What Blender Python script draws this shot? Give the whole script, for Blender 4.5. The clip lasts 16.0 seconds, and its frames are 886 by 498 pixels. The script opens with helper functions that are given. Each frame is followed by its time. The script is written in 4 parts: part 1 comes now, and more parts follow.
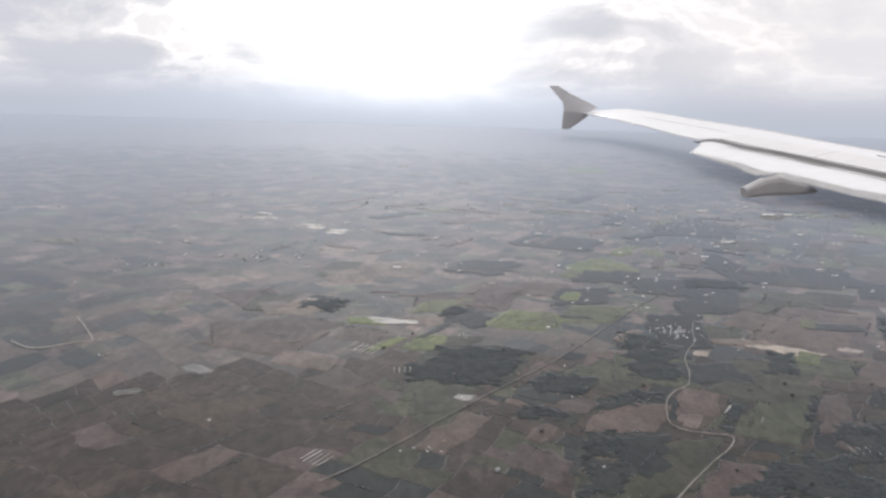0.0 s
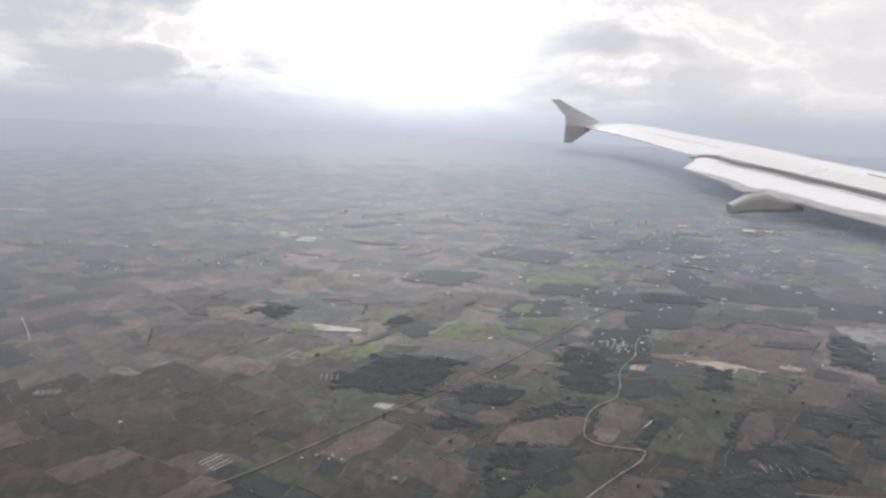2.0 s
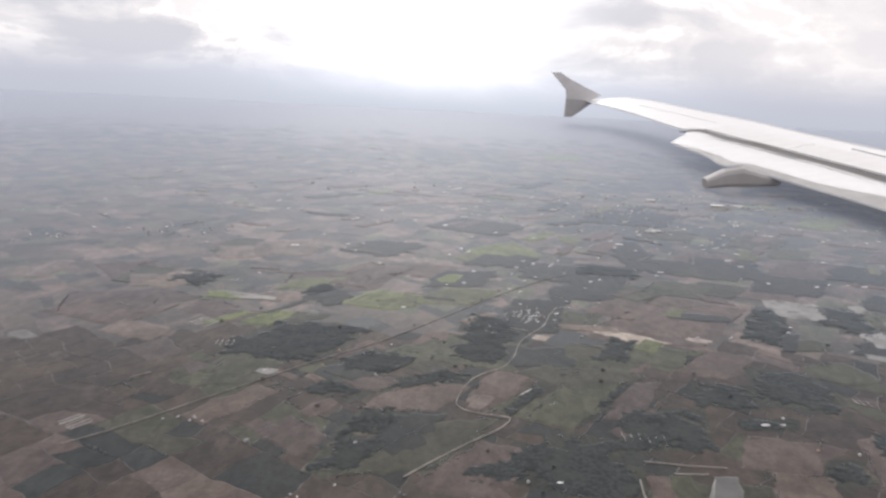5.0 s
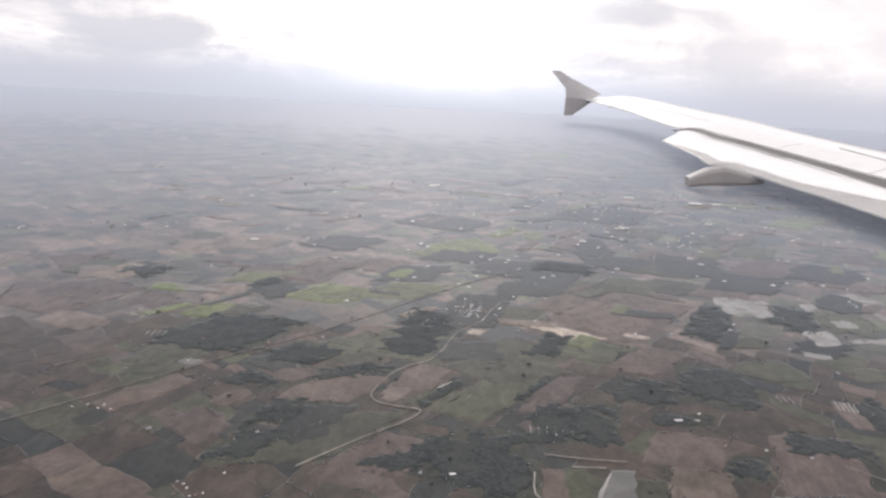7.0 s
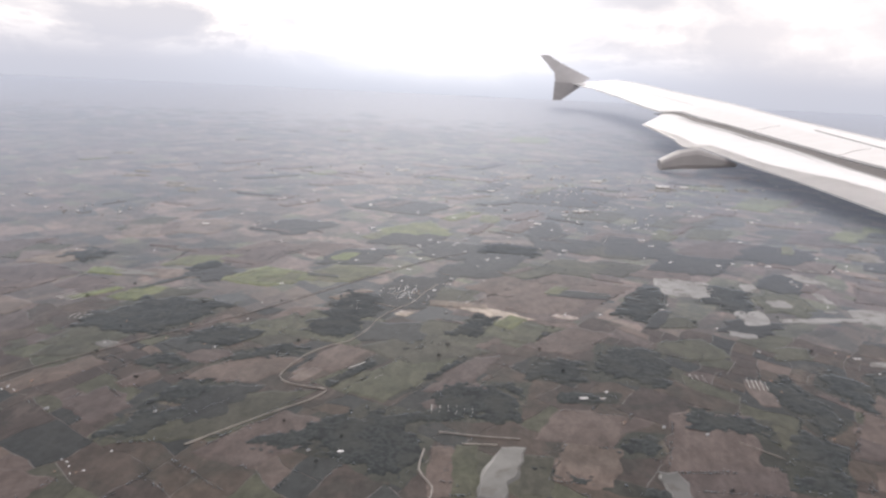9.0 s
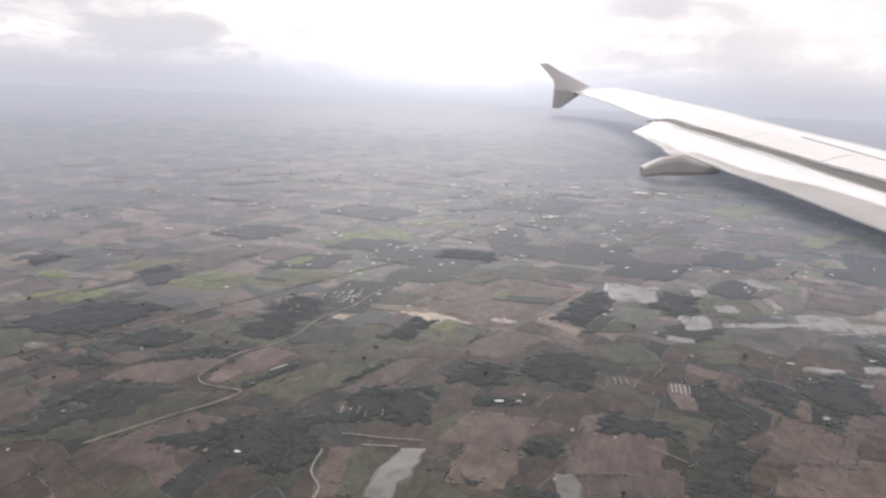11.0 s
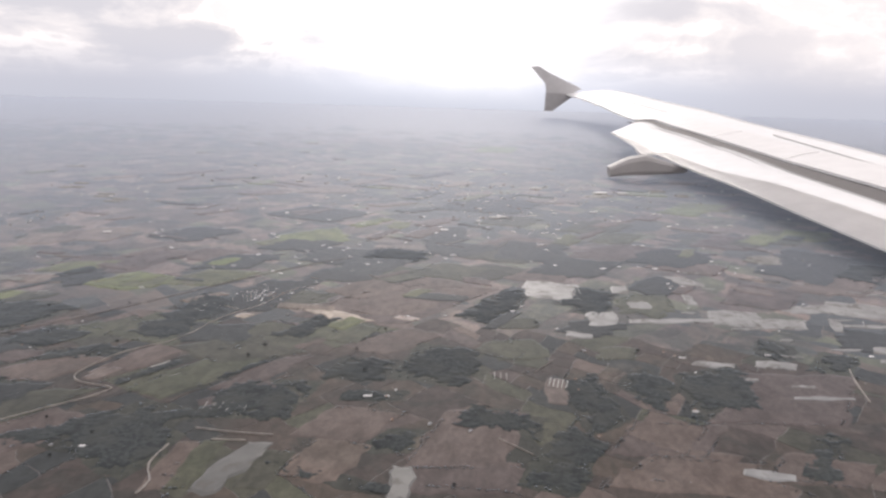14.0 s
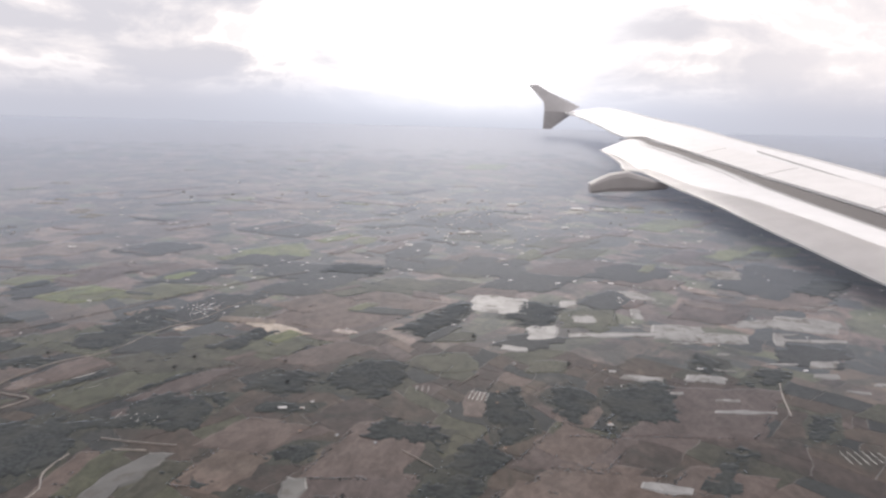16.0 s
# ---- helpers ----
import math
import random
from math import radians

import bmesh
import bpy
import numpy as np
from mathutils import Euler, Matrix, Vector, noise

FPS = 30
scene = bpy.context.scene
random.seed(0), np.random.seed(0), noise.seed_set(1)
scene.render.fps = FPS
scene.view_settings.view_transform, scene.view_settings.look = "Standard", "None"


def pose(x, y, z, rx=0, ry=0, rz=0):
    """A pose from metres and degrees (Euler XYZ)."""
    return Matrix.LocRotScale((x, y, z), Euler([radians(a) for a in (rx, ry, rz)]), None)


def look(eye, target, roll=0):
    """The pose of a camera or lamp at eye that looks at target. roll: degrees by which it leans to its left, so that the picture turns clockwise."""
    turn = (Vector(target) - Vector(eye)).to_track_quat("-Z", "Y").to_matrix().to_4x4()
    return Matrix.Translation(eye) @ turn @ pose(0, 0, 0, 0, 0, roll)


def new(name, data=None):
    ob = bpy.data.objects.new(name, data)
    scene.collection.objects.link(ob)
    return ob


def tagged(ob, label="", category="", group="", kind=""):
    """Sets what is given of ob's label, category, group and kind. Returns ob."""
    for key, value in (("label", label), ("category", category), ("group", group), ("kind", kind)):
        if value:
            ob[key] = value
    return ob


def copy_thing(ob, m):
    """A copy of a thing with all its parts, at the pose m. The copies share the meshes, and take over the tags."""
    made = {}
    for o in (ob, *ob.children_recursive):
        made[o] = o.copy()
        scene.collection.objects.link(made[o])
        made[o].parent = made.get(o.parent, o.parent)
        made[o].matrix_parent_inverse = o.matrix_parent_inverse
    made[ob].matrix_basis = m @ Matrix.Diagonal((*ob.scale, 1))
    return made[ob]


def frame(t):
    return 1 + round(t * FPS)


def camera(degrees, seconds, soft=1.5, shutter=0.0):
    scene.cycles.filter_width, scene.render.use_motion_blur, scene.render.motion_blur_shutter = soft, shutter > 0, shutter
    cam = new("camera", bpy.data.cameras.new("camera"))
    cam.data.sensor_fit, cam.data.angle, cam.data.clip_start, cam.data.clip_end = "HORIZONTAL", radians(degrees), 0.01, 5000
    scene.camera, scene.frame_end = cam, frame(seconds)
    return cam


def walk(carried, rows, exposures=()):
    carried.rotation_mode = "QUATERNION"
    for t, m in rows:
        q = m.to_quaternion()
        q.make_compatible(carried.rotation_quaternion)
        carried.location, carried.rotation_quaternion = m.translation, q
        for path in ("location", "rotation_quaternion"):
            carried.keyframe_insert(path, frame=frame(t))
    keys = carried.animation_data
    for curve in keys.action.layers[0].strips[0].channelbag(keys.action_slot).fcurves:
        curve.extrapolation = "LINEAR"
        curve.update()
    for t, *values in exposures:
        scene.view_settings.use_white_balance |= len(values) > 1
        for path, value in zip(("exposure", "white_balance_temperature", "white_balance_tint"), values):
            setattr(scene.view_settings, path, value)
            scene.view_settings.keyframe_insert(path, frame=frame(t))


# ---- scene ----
cam = camera(65.31, 16.0, soft=2.7)
# seconds, eye x y z, pitch, roll, yaw
ROWS = [
    (0.0, -2.00, 4.58, 254.03, -12.936, 1.642, -2.545),
    (0.5, 16.95, 4.04, 253.96, -12.379, 2.167, -2.589),
    (1.0, 35.90, 3.54, 253.87, -12.006, 1.726, -2.186),
    (1.5, 54.83, 3.07, 253.76, -12.054, 2.339, -1.877),
    (2.0, 73.74, 2.64, 253.63, -11.998, 2.580, -1.519),
    (2.5, 92.65, 2.24, 253.48, -12.344, 3.264, -1.325),
    (3.0, 111.54, 1.87, 253.31, -13.077, 3.114, -1.264),
    (3.5, 130.42, 1.54, 253.12, -13.640, 3.075, -1.007),
    (4.0, 149.29, 1.24, 252.90, -14.162, 3.004, -0.803),
    (6.5, 243.44, 0.26, 251.55, -14.030, 2.871, 0.514),
    (7.0, 262.24, 0.17, 251.22, -14.264, 3.058, 0.617),
    (7.5, 281.02, 0.11, 250.87, -14.837, 3.057, 0.737),
    (8.0, 299.79, 0.08, 250.50, -15.512, 3.220, 0.498),
    (8.5, 318.54, 0.09, 250.11, -15.623, 2.935, 0.494),
    (9.0, 337.29, 0.13, 249.70, -15.352, 2.666, 0.698),
    (9.5, 356.02, 0.21, 249.27, -14.645, 2.763, 0.788),
    (12.0, 449.49, 1.10, 246.82, -14.673, 2.107, 2.252),
    (12.5, 468.15, 1.38, 246.27, -15.008, 1.926, 2.356),
    (13.0, 486.79, 1.69, 245.70, -15.027, 1.506, 2.492),
    (13.5, 505.42, 2.04, 245.11, -14.847, 1.589, 2.648),
    (14.0, 524.04, 2.42, 244.50, -14.266, 1.667, 2.704),
    (14.5, 542.65, 2.84, 243.87, -13.500, 1.506, 2.804),
    (15.0, 561.25, 3.29, 243.22, -12.956, 1.574, 3.077),
    (15.5, 579.83, 3.77, 242.55, -12.726, 1.543, 3.362),
    (16.0, 598.40, 4.29, 241.86, -12.765, 1.473, 3.666),
]
walk(cam, [(t, pose(x, y, z, 90 + pitch, 0, yaw) @ pose(0, 0, 0, 0, 0, roll)) for t, x, y, z, pitch, roll, yaw in ROWS],
     exposures=((0.0, -0.01, 6400, 10.0), (3.0, -0.08, 6400, 10.0), (4.0, -0.02, 6450, 10.8), (8.0, 0.20, 6600, 13.0), (13.0, 0.15, 6660, 14.0), (16.0, 0.10, 6620, 13.5)))

# ---- light ----
SUN_ELEVATION, SUN_AZIMUTH = 24.0, -3.0   # degrees; azimuth to the right of straight ahead
sun_data = bpy.data.lights.new("sun", "SUN")
sun_data.energy, sun_data.angle, sun_data.color = 0.5, radians(25), (1.0, 0.95, 0.88)
sun = new("sun", sun_data)
sun_way = Vector((math.sin(radians(SUN_AZIMUTH)) * math.cos(radians(SUN_ELEVATION)),
                  math.cos(radians(SUN_AZIMUTH)) * math.cos(radians(SUN_ELEVATION)), math.sin(radians(SUN_ELEVATION))))
sun.matrix_world = look(sun_way * 4000, (0, 0, 0))


class Nodes:
    """Small helper that chains shader nodes."""

    def __init__(self, tree):
        self.tree = tree
        tree.nodes.clear()

    def put(self, kind, **ins):
        node = self.tree.nodes.new(kind)
        for key, value in ins.items():
            socket = node.inputs[int(key[1:])] if key[0] == "i" and key[1:].isdigit() else node.inputs[key.replace("_", " ")]
            if isinstance(value, bpy.types.NodeSocket):
                self.tree.links.new(value, socket)
            else:
                socket.default_value = value
        return node

    def math(self, op, a, b=0.0, clamp=False):
        node = self.put("ShaderNodeMath", i0=a, i1=b)
        node.operation, node.use_clamp = op, clamp
        return node.outputs[0]

    def mix(self, fac, a, b, blend="MIX"):
        node = self.put("ShaderNodeMix")
        node.data_type, node.blend_type = "RGBA", blend
        for socket, value in ((node.inputs[0], fac), (node.inputs[6], a), (node.inputs[7], b)):
            if isinstance(value, bpy.types.NodeSocket):
                self.tree.links.new(value, socket)
            else:
                socket.default_value = value if isinstance(value, float) else (*value, 1.0)
        return node.outputs[2]

    def span(self, value, a, b, c=0.0, d=1.0, smooth=True):
        node = self.put("ShaderNodeMapRange", Value=value, From_Min=a, From_Max=b, To_Min=c, To_Max=d)
        node.interpolation_type = "SMOOTHSTEP" if smooth else "LINEAR"
        return node.outputs[0]

    def noise(self, vector, scale, detail=3.0, rough=0.55, warp=0.0):
        return self.put("ShaderNodeTexNoise", Vector=vector, Scale=scale, Detail=detail, Roughness=rough, Distortion=warp).outputs[0]


def make_world():
    world = bpy.data.worlds.new("sky")
    world.use_nodes = True
    scene.world = world
    n = Nodes(world.node_tree)
    way = n.put("ShaderNodeTexCoord").outputs["Generated"]
    x, y, level = n.put("ShaderNodeSeparateXYZ", Vector=way).outputs
    z = n.math("ADD", level, 0.035)   # the haze stands a little over the true horizon
    sky = n.put("ShaderNodeTexSky")
    sky.sky_type, sky.sun_disc, sky.dust_density = "NISHITA", False, 4.0
    sky.sun_elevation, sky.sun_rotation = radians(SUN_ELEVATION), radians(SUN_AZIMUTH)
    blue = n.mix(1.0, sky.outputs[0], (0.075, 0.075, 0.08), "MULTIPLY")
    az = n.math("ARCTAN2", x, y)
    # cloud deck: puffs and streaks that flatten towards the horizon
    lift = n.math("ADD", n.math("MAXIMUM", z, 0.0), 0.055)
    flat = n.put("ShaderNodeCombineXYZ", X=n.math("DIVIDE", x, lift), Y=n.math("DIVIDE", y, lift), Z=0.0).outputs[0]
    dome = n.put("ShaderNodeCombineXYZ", X=az, Y=n.math("MULTIPLY", z, 2.1), Z=0.35).outputs[0]
    puffs = n.noise(dome, 5.2, 9.0, 0.62, 0.35)
    banks = n.noise(n.put("ShaderNodeMapping", Vector=way, Scale=(3.2, 3.2, 15.0)).outputs[0], 1.5, 4.0, 0.55, 0.3)
    sheets = n.noise(flat, 0.5, 4.0, 0.5, 0.3)
    body = n.math("ADD", n.math("ADD", n.math("MULTIPLY", puffs, 0.62), n.math("MULTIPLY", banks, 0.23)), n.math("MULTIPLY", sheets, 0.15))
    flank = n.span(n.math("ABSOLUTE", n.math("ADD", az, 0.03)), 0.10, 0.45)
    body = n.math("ADD", body, n.math("MULTIPLY", flank, 0.05))
    belly = n.span(body, 0.46, 0.59)
    rim = n.span(n.math("ABSOLUTE", n.math("SUBTRACT", body, 0.465)), 0.04, 0.0)
    cloud = n.mix(belly, (0.93, 0.90, 0.90), (0.66, 0.665, 0.715))
    cloud = n.mix(n.math("MULTIPLY", rim, 0.75), cloud, (1.15, 1.11, 1.09))
    cloud = n.mix(n.span(z, 0.10, 0.45), cloud, (1.10, 1.08, 1.08))
    cloud = n.mix(n.math("MULTIPLY", n.span(az, 0.12, 0.55), 0.55), cloud, (0.97, 0.92, 0.91))
    air = n.mix(n.span(body, 0.22, 0.40), blue, cloud)
    # haze near the horizon: darker and bluer away from the sun
    side = n.span(n.math("ABSOLUTE", n.math("ADD", az, 0.02)), 0.03, 0.50)
    haze = n.mix(side, (0.76, 0.81, 0.92), (0.57, 0.59, 0.665))
    low = n.mix(n.span(level, -0.060, 0.005), n.mix(side, (0.60, 0.64, 0.73), (0.52, 0.55, 0.63)), haze)
    air = n.mix(n.span(z, 0.012, 0.085), low, air)
    # the sun behind thin cloud
    dx = n.math("DIVIDE", n.math("ADD", az, 0.035), 0.205)
    dz = n.math("DIVIDE", n.math("SUBTRACT", z, 0.17), 0.155)
    far = n.math("SQRT", n.math("ADD", n.math("MULTIPLY", dx, dx), n.math("MULTIPLY", dz, dz)))
    ragged = n.math("ADD", far, n.math("MULTIPLY", n.math("SUBTRACT", puffs, 0.5), 0.9))
    glow = n.math("MULTIPLY", n.span(ragged, 1.55, 0.15), n.span(level, -0.06, 0.03))   # dimmed by the haze low down
    air = n.mix(glow, air, (1.7, 1.67, 1.65))
    veil = n.span(z, -1.0, -0.10)
    air = n.mix(veil, (0.10, 0.095, 0.09), air)
    n.put("ShaderNodeOutputWorld", Surface=n.put("ShaderNodeBackground", Color=air, Strength=1.0).outputs[0])


make_world()


# ---- materials ----
def material(name):
    mat = bpy.data.materials.new(name)
    mat.use_nodes = True
    return mat, Nodes(mat.node_tree)


SHEEN = dict(Sheen_Weight=0.94, Sheen_Roughness=0.255, Sheen_Tint=(0.735, 0.828, 0.99, 1.0))   # bluish low-angle sheen that stands in for haze over land and leaves


def land(name, one, two, speck, grain=0.5, rows=0.0, islands=False, haze_sheen=1.0, mottle=0.3, gloss=0.15, rough=0.6):
    """Farmland at a field's size: broad stains, grain, furrows along the field, and a shade of its own for each plot."""
    mat, n = material(name)
    coord = n.put("ShaderNodeTexCoord").outputs["Object"]
    place = n.put("ShaderNodeNewGeometry").outputs["Position"]
    broad = n.noise(place, 0.022, 4.0, 0.6, 0.5)
    fine = n.noise(place, 0.22, 5.0, 0.65)
    colour = n.mix(n.span(broad, 0.32, 0.68), one, two)
    colour = n.mix(n.math("MULTIPLY", n.span(fine, 0.50, 0.72), grain), colour, speck)
    wild = n.math("MULTIPLY", n.span(n.noise(place, 0.016, 6.0, 0.66, 0.8), 0.48, 0.62), mottle)
    colour = n.mix(wild, colour, (0.032, 0.034, 0.030))
    dry = n.math("MULTIPLY", n.span(n.noise(n.put("ShaderNodeMapping", Vector=place, Location=(531.0, 77.0, 0.0)).outputs[0], 0.02, 6.0, 0.66, 0.8), 0.56, 0.72), mottle * 0.8)
    colour = n.mix(dry, colour, (0.150, 0.120, 0.102))
    clod = n.span(n.noise(n.put("ShaderNodeMapping", Vector=place, Scale=(1.0, 0.55, 1.0)).outputs[0], 0.11, 6.0, 0.72, 0.4), 0.34, 0.66, 0.78, 1.24)
    colour = n.mix(1.0, colour, n.put("ShaderNodeCombineXYZ", X=clod, Y=clod, Z=clod).outputs[0], "MULTIPLY")
    if rows:
        wave = n.put("ShaderNodeTexWave", Vector=coord, Scale=rows, Distortion=3.5, Detail=3.0, Detail_Scale=1.2)
        wave.bands_direction = "Y"
        colour = n.mix(n.math("MULTIPLY", wave.outputs[1], 0.14), colour, speck)
    own = n.put("ShaderNodeNewGeometry").outputs["Random Per Island"] if islands else n.put("ShaderNodeObjectInfo").outputs["Random"]
    shade = n.put("ShaderNodeHueSaturation", Hue=n.span(own, 0, 1, 0.485, 0.515, False), Saturation=n.span(own, 0, 1, 0.8, 1.15, False),
                  Value=n.span(own, 0, 1, 0.64 if islands else 0.82, 1.38 if islands else 1.18, False), Color=colour).outputs[0]
    bump = n.put("ShaderNodeBump", Strength=0.35, Distance=0.6, Height=fine).outputs[0]
    # blue-tinted gloss and sheen pale the land at low angles, imitating haze
    base = n.put("ShaderNodeBsdfPrincipled", Base_Color=shade, Roughness=rough, Specular_IOR_Level=gloss, Specular_Tint=(0.83, 0.915, 1.0, 1.0), Normal=bump, **SHEEN)
    base.inputs["Sheen Weight"].default_value *= haze_sheen
    n.put("ShaderNodeOutputMaterial", Surface=base.outputs[0])
    return mat


def plain(name, colour, rough=0.6, metal=0.0, vary=0.15, scale=0.5, own=0.0, spec=0.4):
    mat, n = material(name)
    place = n.put("ShaderNodeTexCoord").outputs["Object"]
    spots = n.noise(place, scale, 4.0, 0.6)
    dark = tuple(c * (1 - vary * 2) for c in colour)
    tone = n.mix(n.span(spots, 0.3, 0.7), dark, colour)
    if own:
        rand = n.put("ShaderNodeObjectInfo").outputs["Random"]
        tone = n.put("ShaderNodeHueSaturation", Value=n.span(rand, 0, 1, 1 - own, 1 + own, False), Color=tone).outputs[0]
    base = n.put("ShaderNodeBsdfPrincipled", Base_Color=tone, Roughness=rough, Metallic=metal, Specular_IOR_Level=spec)
    n.put("ShaderNodeOutputMaterial", Surface=base.outputs[0])
    return mat


EARTH = land("ploughed_earth", (0.092, 0.070, 0.063), (0.122, 0.096, 0.088), (0.058, 0.046, 0.041), 0.4, 0.055, mottle=0.22)
PALE = land("dry_stubble", (0.138, 0.109, 0.094), (0.180, 0.146, 0.127), (0.115, 0.092, 0.080), 0.5, 0.07)
GRASS = land("pasture", (0.054, 0.056, 0.040), (0.077, 0.076, 0.056), (0.038, 0.038, 0.031), 0.5, 0.045)
CROP = land("young_crop", (0.106, 0.120, 0.056), (0.147, 0.154, 0.079), (0.064, 0.076, 0.038), 0.6, 0.06, mottle=0.4)
DULL = land("fallow_land", (0.053, 0.042, 0.037), (0.069, 0.054, 0.047), (0.036, 0.034, 0.030), 0.5, mottle=0.55)
VERGE = land("rough_grass", (0.034, 0.037, 0.031), (0.052, 0.052, 0.043), (0.022, 0.025, 0.022), 0.6, mottle=0.7)
SCRUB = land("scrub", (0.024, 0.027, 0.028), (0.036, 0.038, 0.037), (0.017, 0.020, 0.021), 0.5, mottle=0.2, gloss=0.18)
# plots and open soil: extra gloss stands in for haze far off
PLOT_EARTH = land("plots_of_earth", (0.106, 0.077, 0.069), (0.158, 0.119, 0.107), (0.056, 0.048, 0.043), 0.6, 0.0, True, mottle=0.9, gloss=0.44)
PLOT_GRASS = land("plots_of_grass", (0.060, 0.066, 0.044), (0.098, 0.098, 0.066), (0.040, 0.043, 0.034), 0.6, 0.0, True, mottle=0.9, gloss=0.44)
PLOT_DULL = land("plots_of_fallow", (0.068, 0.053, 0.046), (0.094, 0.073, 0.064), (0.042, 0.039, 0.035), 0.6, 0.0, True, mottle=0.7, gloss=0.44)
PLOT_SCRUB = land("plots_of_scrub", (0.025, 0.029, 0.032), (0.040, 0.044, 0.044), (0.018, 0.021, 0.023), 0.6, 0.0, True, mottle=0.7, gloss=0.44)
SOIL = land("open_soil", (0.058, 0.046, 0.041), (0.085, 0.067, 0.060), (0.034, 0.034, 0.029), 0.7, gloss=0.9, rough=0.55)
SAND = land("bare_sand", (0.34, 0.29, 0.25), (0.44, 0.38, 0.33), (0.24, 0.20, 0.17), 0.6, 0.0, mottle=0.5)
TARMAC = land("worn_tarmac", (0.23, 0.212, 0.195), (0.29, 0.27, 0.25), (0.10, 0.094, 0.086), 0.5, mottle=0.4)
ROAD = land("gravel_road", (0.24, 0.22, 0.20), (0.31, 0.285, 0.262), (0.14, 0.13, 0.115), 0.4, mottle=0.0)


def water_material(name, one, two, rough):
    mat, n = material(name)
    place = n.put("ShaderNodeNewGeometry").outputs["Position"]
    ripple = n.put("ShaderNodeBump", Strength=0.08, Distance=0.3, Height=n.noise(place, 0.5, 3.0)).outputs[0]
    mud = n.span(n.noise(place, 0.06, 6.0, 0.68, 0.6), 0.52, 0.62)
    silt = n.mix(n.span(n.noise(place, 0.05, 3.0), 0.35, 0.65), one, two)
    base = n.put("ShaderNodeBsdfPrincipled", Base_Color=n.mix(n.math("MULTIPLY", mud, 0.5), silt, (0.085, 0.075, 0.066)), Roughness=n.span(mud, 0, 1, rough, rough + 0.2), IOR=1.333, Normal=ripple)
    n.put("ShaderNodeOutputMaterial", Surface=base.outputs[0])
    return mat


WATER = water_material("muddy_water", (0.085, 0.086, 0.085), (0.120, 0.120, 0.119), 0.30)
SILT = water_material("silty_flood_water", (0.185, 0.187, 0.190), (0.265, 0.267, 0.270), 0.40)


def leaf_material(name, haze_sheen, pale=1.0):
    mat, n = material(name)
    place = n.put("ShaderNodeNewGeometry").outputs["Position"]
    tone = n.mix(n.span(n.noise(place, 0.34, 5.0, 0.7), 0.38, 0.62), (0.030, 0.035, 0.040), (0.060, 0.067, 0.070))
    tone = n.mix(n.span(n.noise(place, 0.035, 4.0, 0.6), 0.42, 0.66), tone, (0.055, 0.059, 0.060))
    tone = n.mix(n.span(n.noise(place, 0.06, 5.0, 0.65, 0.5), 0.50, 0.66), tone, (0.031, 0.035, 0.039))
    tone = n.mix(1.0, tone, (pale, pale, pale * 0.95), "MULTIPLY")
    base = n.put("ShaderNodeBsdfPrincipled", Base_Color=tone, Roughness=0.85, Specular_IOR_Level=0.14, **SHEEN)
    base.inputs["Sheen Weight"].default_value = haze_sheen
    n.put("ShaderNodeOutputMaterial", Surface=base.outputs[0])
    return mat


LEAVES = leaf_material("foliage", 0.80)
SCATTERED_LEAVES = leaf_material("loose_foliage", 0.8, 1.1)
BARK = plain("bark", (0.12, 0.09, 0.06), 0.9)
PLASTER = plain("house_plaster", (0.50, 0.49, 0.47), 0.8, own=0.25)
ROOF_METAL = plain("pale_sheet_roof", (0.76, 0.76, 0.77), 0.38, vary=0.12, own=0.3)
ROOF_RUST = plain("rusty_sheet_roof", (0.30, 0.19, 0.14), 0.6, own=0.25)
ROOF_SLATE = plain("grey_sheet_roof", (0.34, 0.35, 0.37), 0.4, own=0.2)
TIMBER = plain("dark_timber", (0.10, 0.07, 0.05), 0.7)
PANE = plain("dark_pane", (0.05, 0.06, 0.07), 0.1)
FILM = plain("white_plastic_film", (0.56, 0.56, 0.54), 0.35, own=0.15)
SKIN = plain("white_wing_paint", (0.80, 0.80, 0.81), 0.22, vary=0.03, scale=0.02, spec=1.0)
# fairing colour darkened to grey, with the shade under the flap included
FAIRING_SHADED = plain("shaded_fairing_grey", (0.36, 0.345, 0.345), 0.35, vary=0.05, scale=0.02, spec=0.6)
FENCE_PAINT = plain("wingtip_paint", (0.58, 0.57, 0.58), 0.35, vary=0.05, scale=0.03)
# darker copy of the wingtip paint: shade on the canted lower fence
FENCE_SHADED = plain("shaded_wingtip_paint", (0.42, 0.41, 0.42), 0.4, vary=0.05, scale=0.03)
# pale grey of the spoilers, also used as shade on the flap
SPOILER_AND_SHADE = plain("spoiler_and_flap_shade_grey", (0.74, 0.725, 0.725), 0.26, vary=0.04, scale=0.02, spec=0.7)
SLOT_SHADE = plain("slot_shade_grey", (0.16, 0.15, 0.15), 0.6)
SEAM = plain("sealant", (0.58, 0.57, 0.57), 0.4)


# ---- building helpers ----
def mesh_of(name, bm, mat):
    bmesh.ops.recalc_face_normals(bm, faces=bm.faces)
    me = bpy.data.meshes.new(name)
    bm.to_mesh(me)
    bm.free()
    me.materials.append(mat)
    return me


def part(name, bm, mat, parent, label=""):
    ob = new(name, mesh_of(name, bm, mat))
    ob.parent = parent
    if label:
        tagged(ob, label)
    return ob


def wobble(x, y, size):
    return noise.noise(Vector((x * size, y * size, 3.7)))


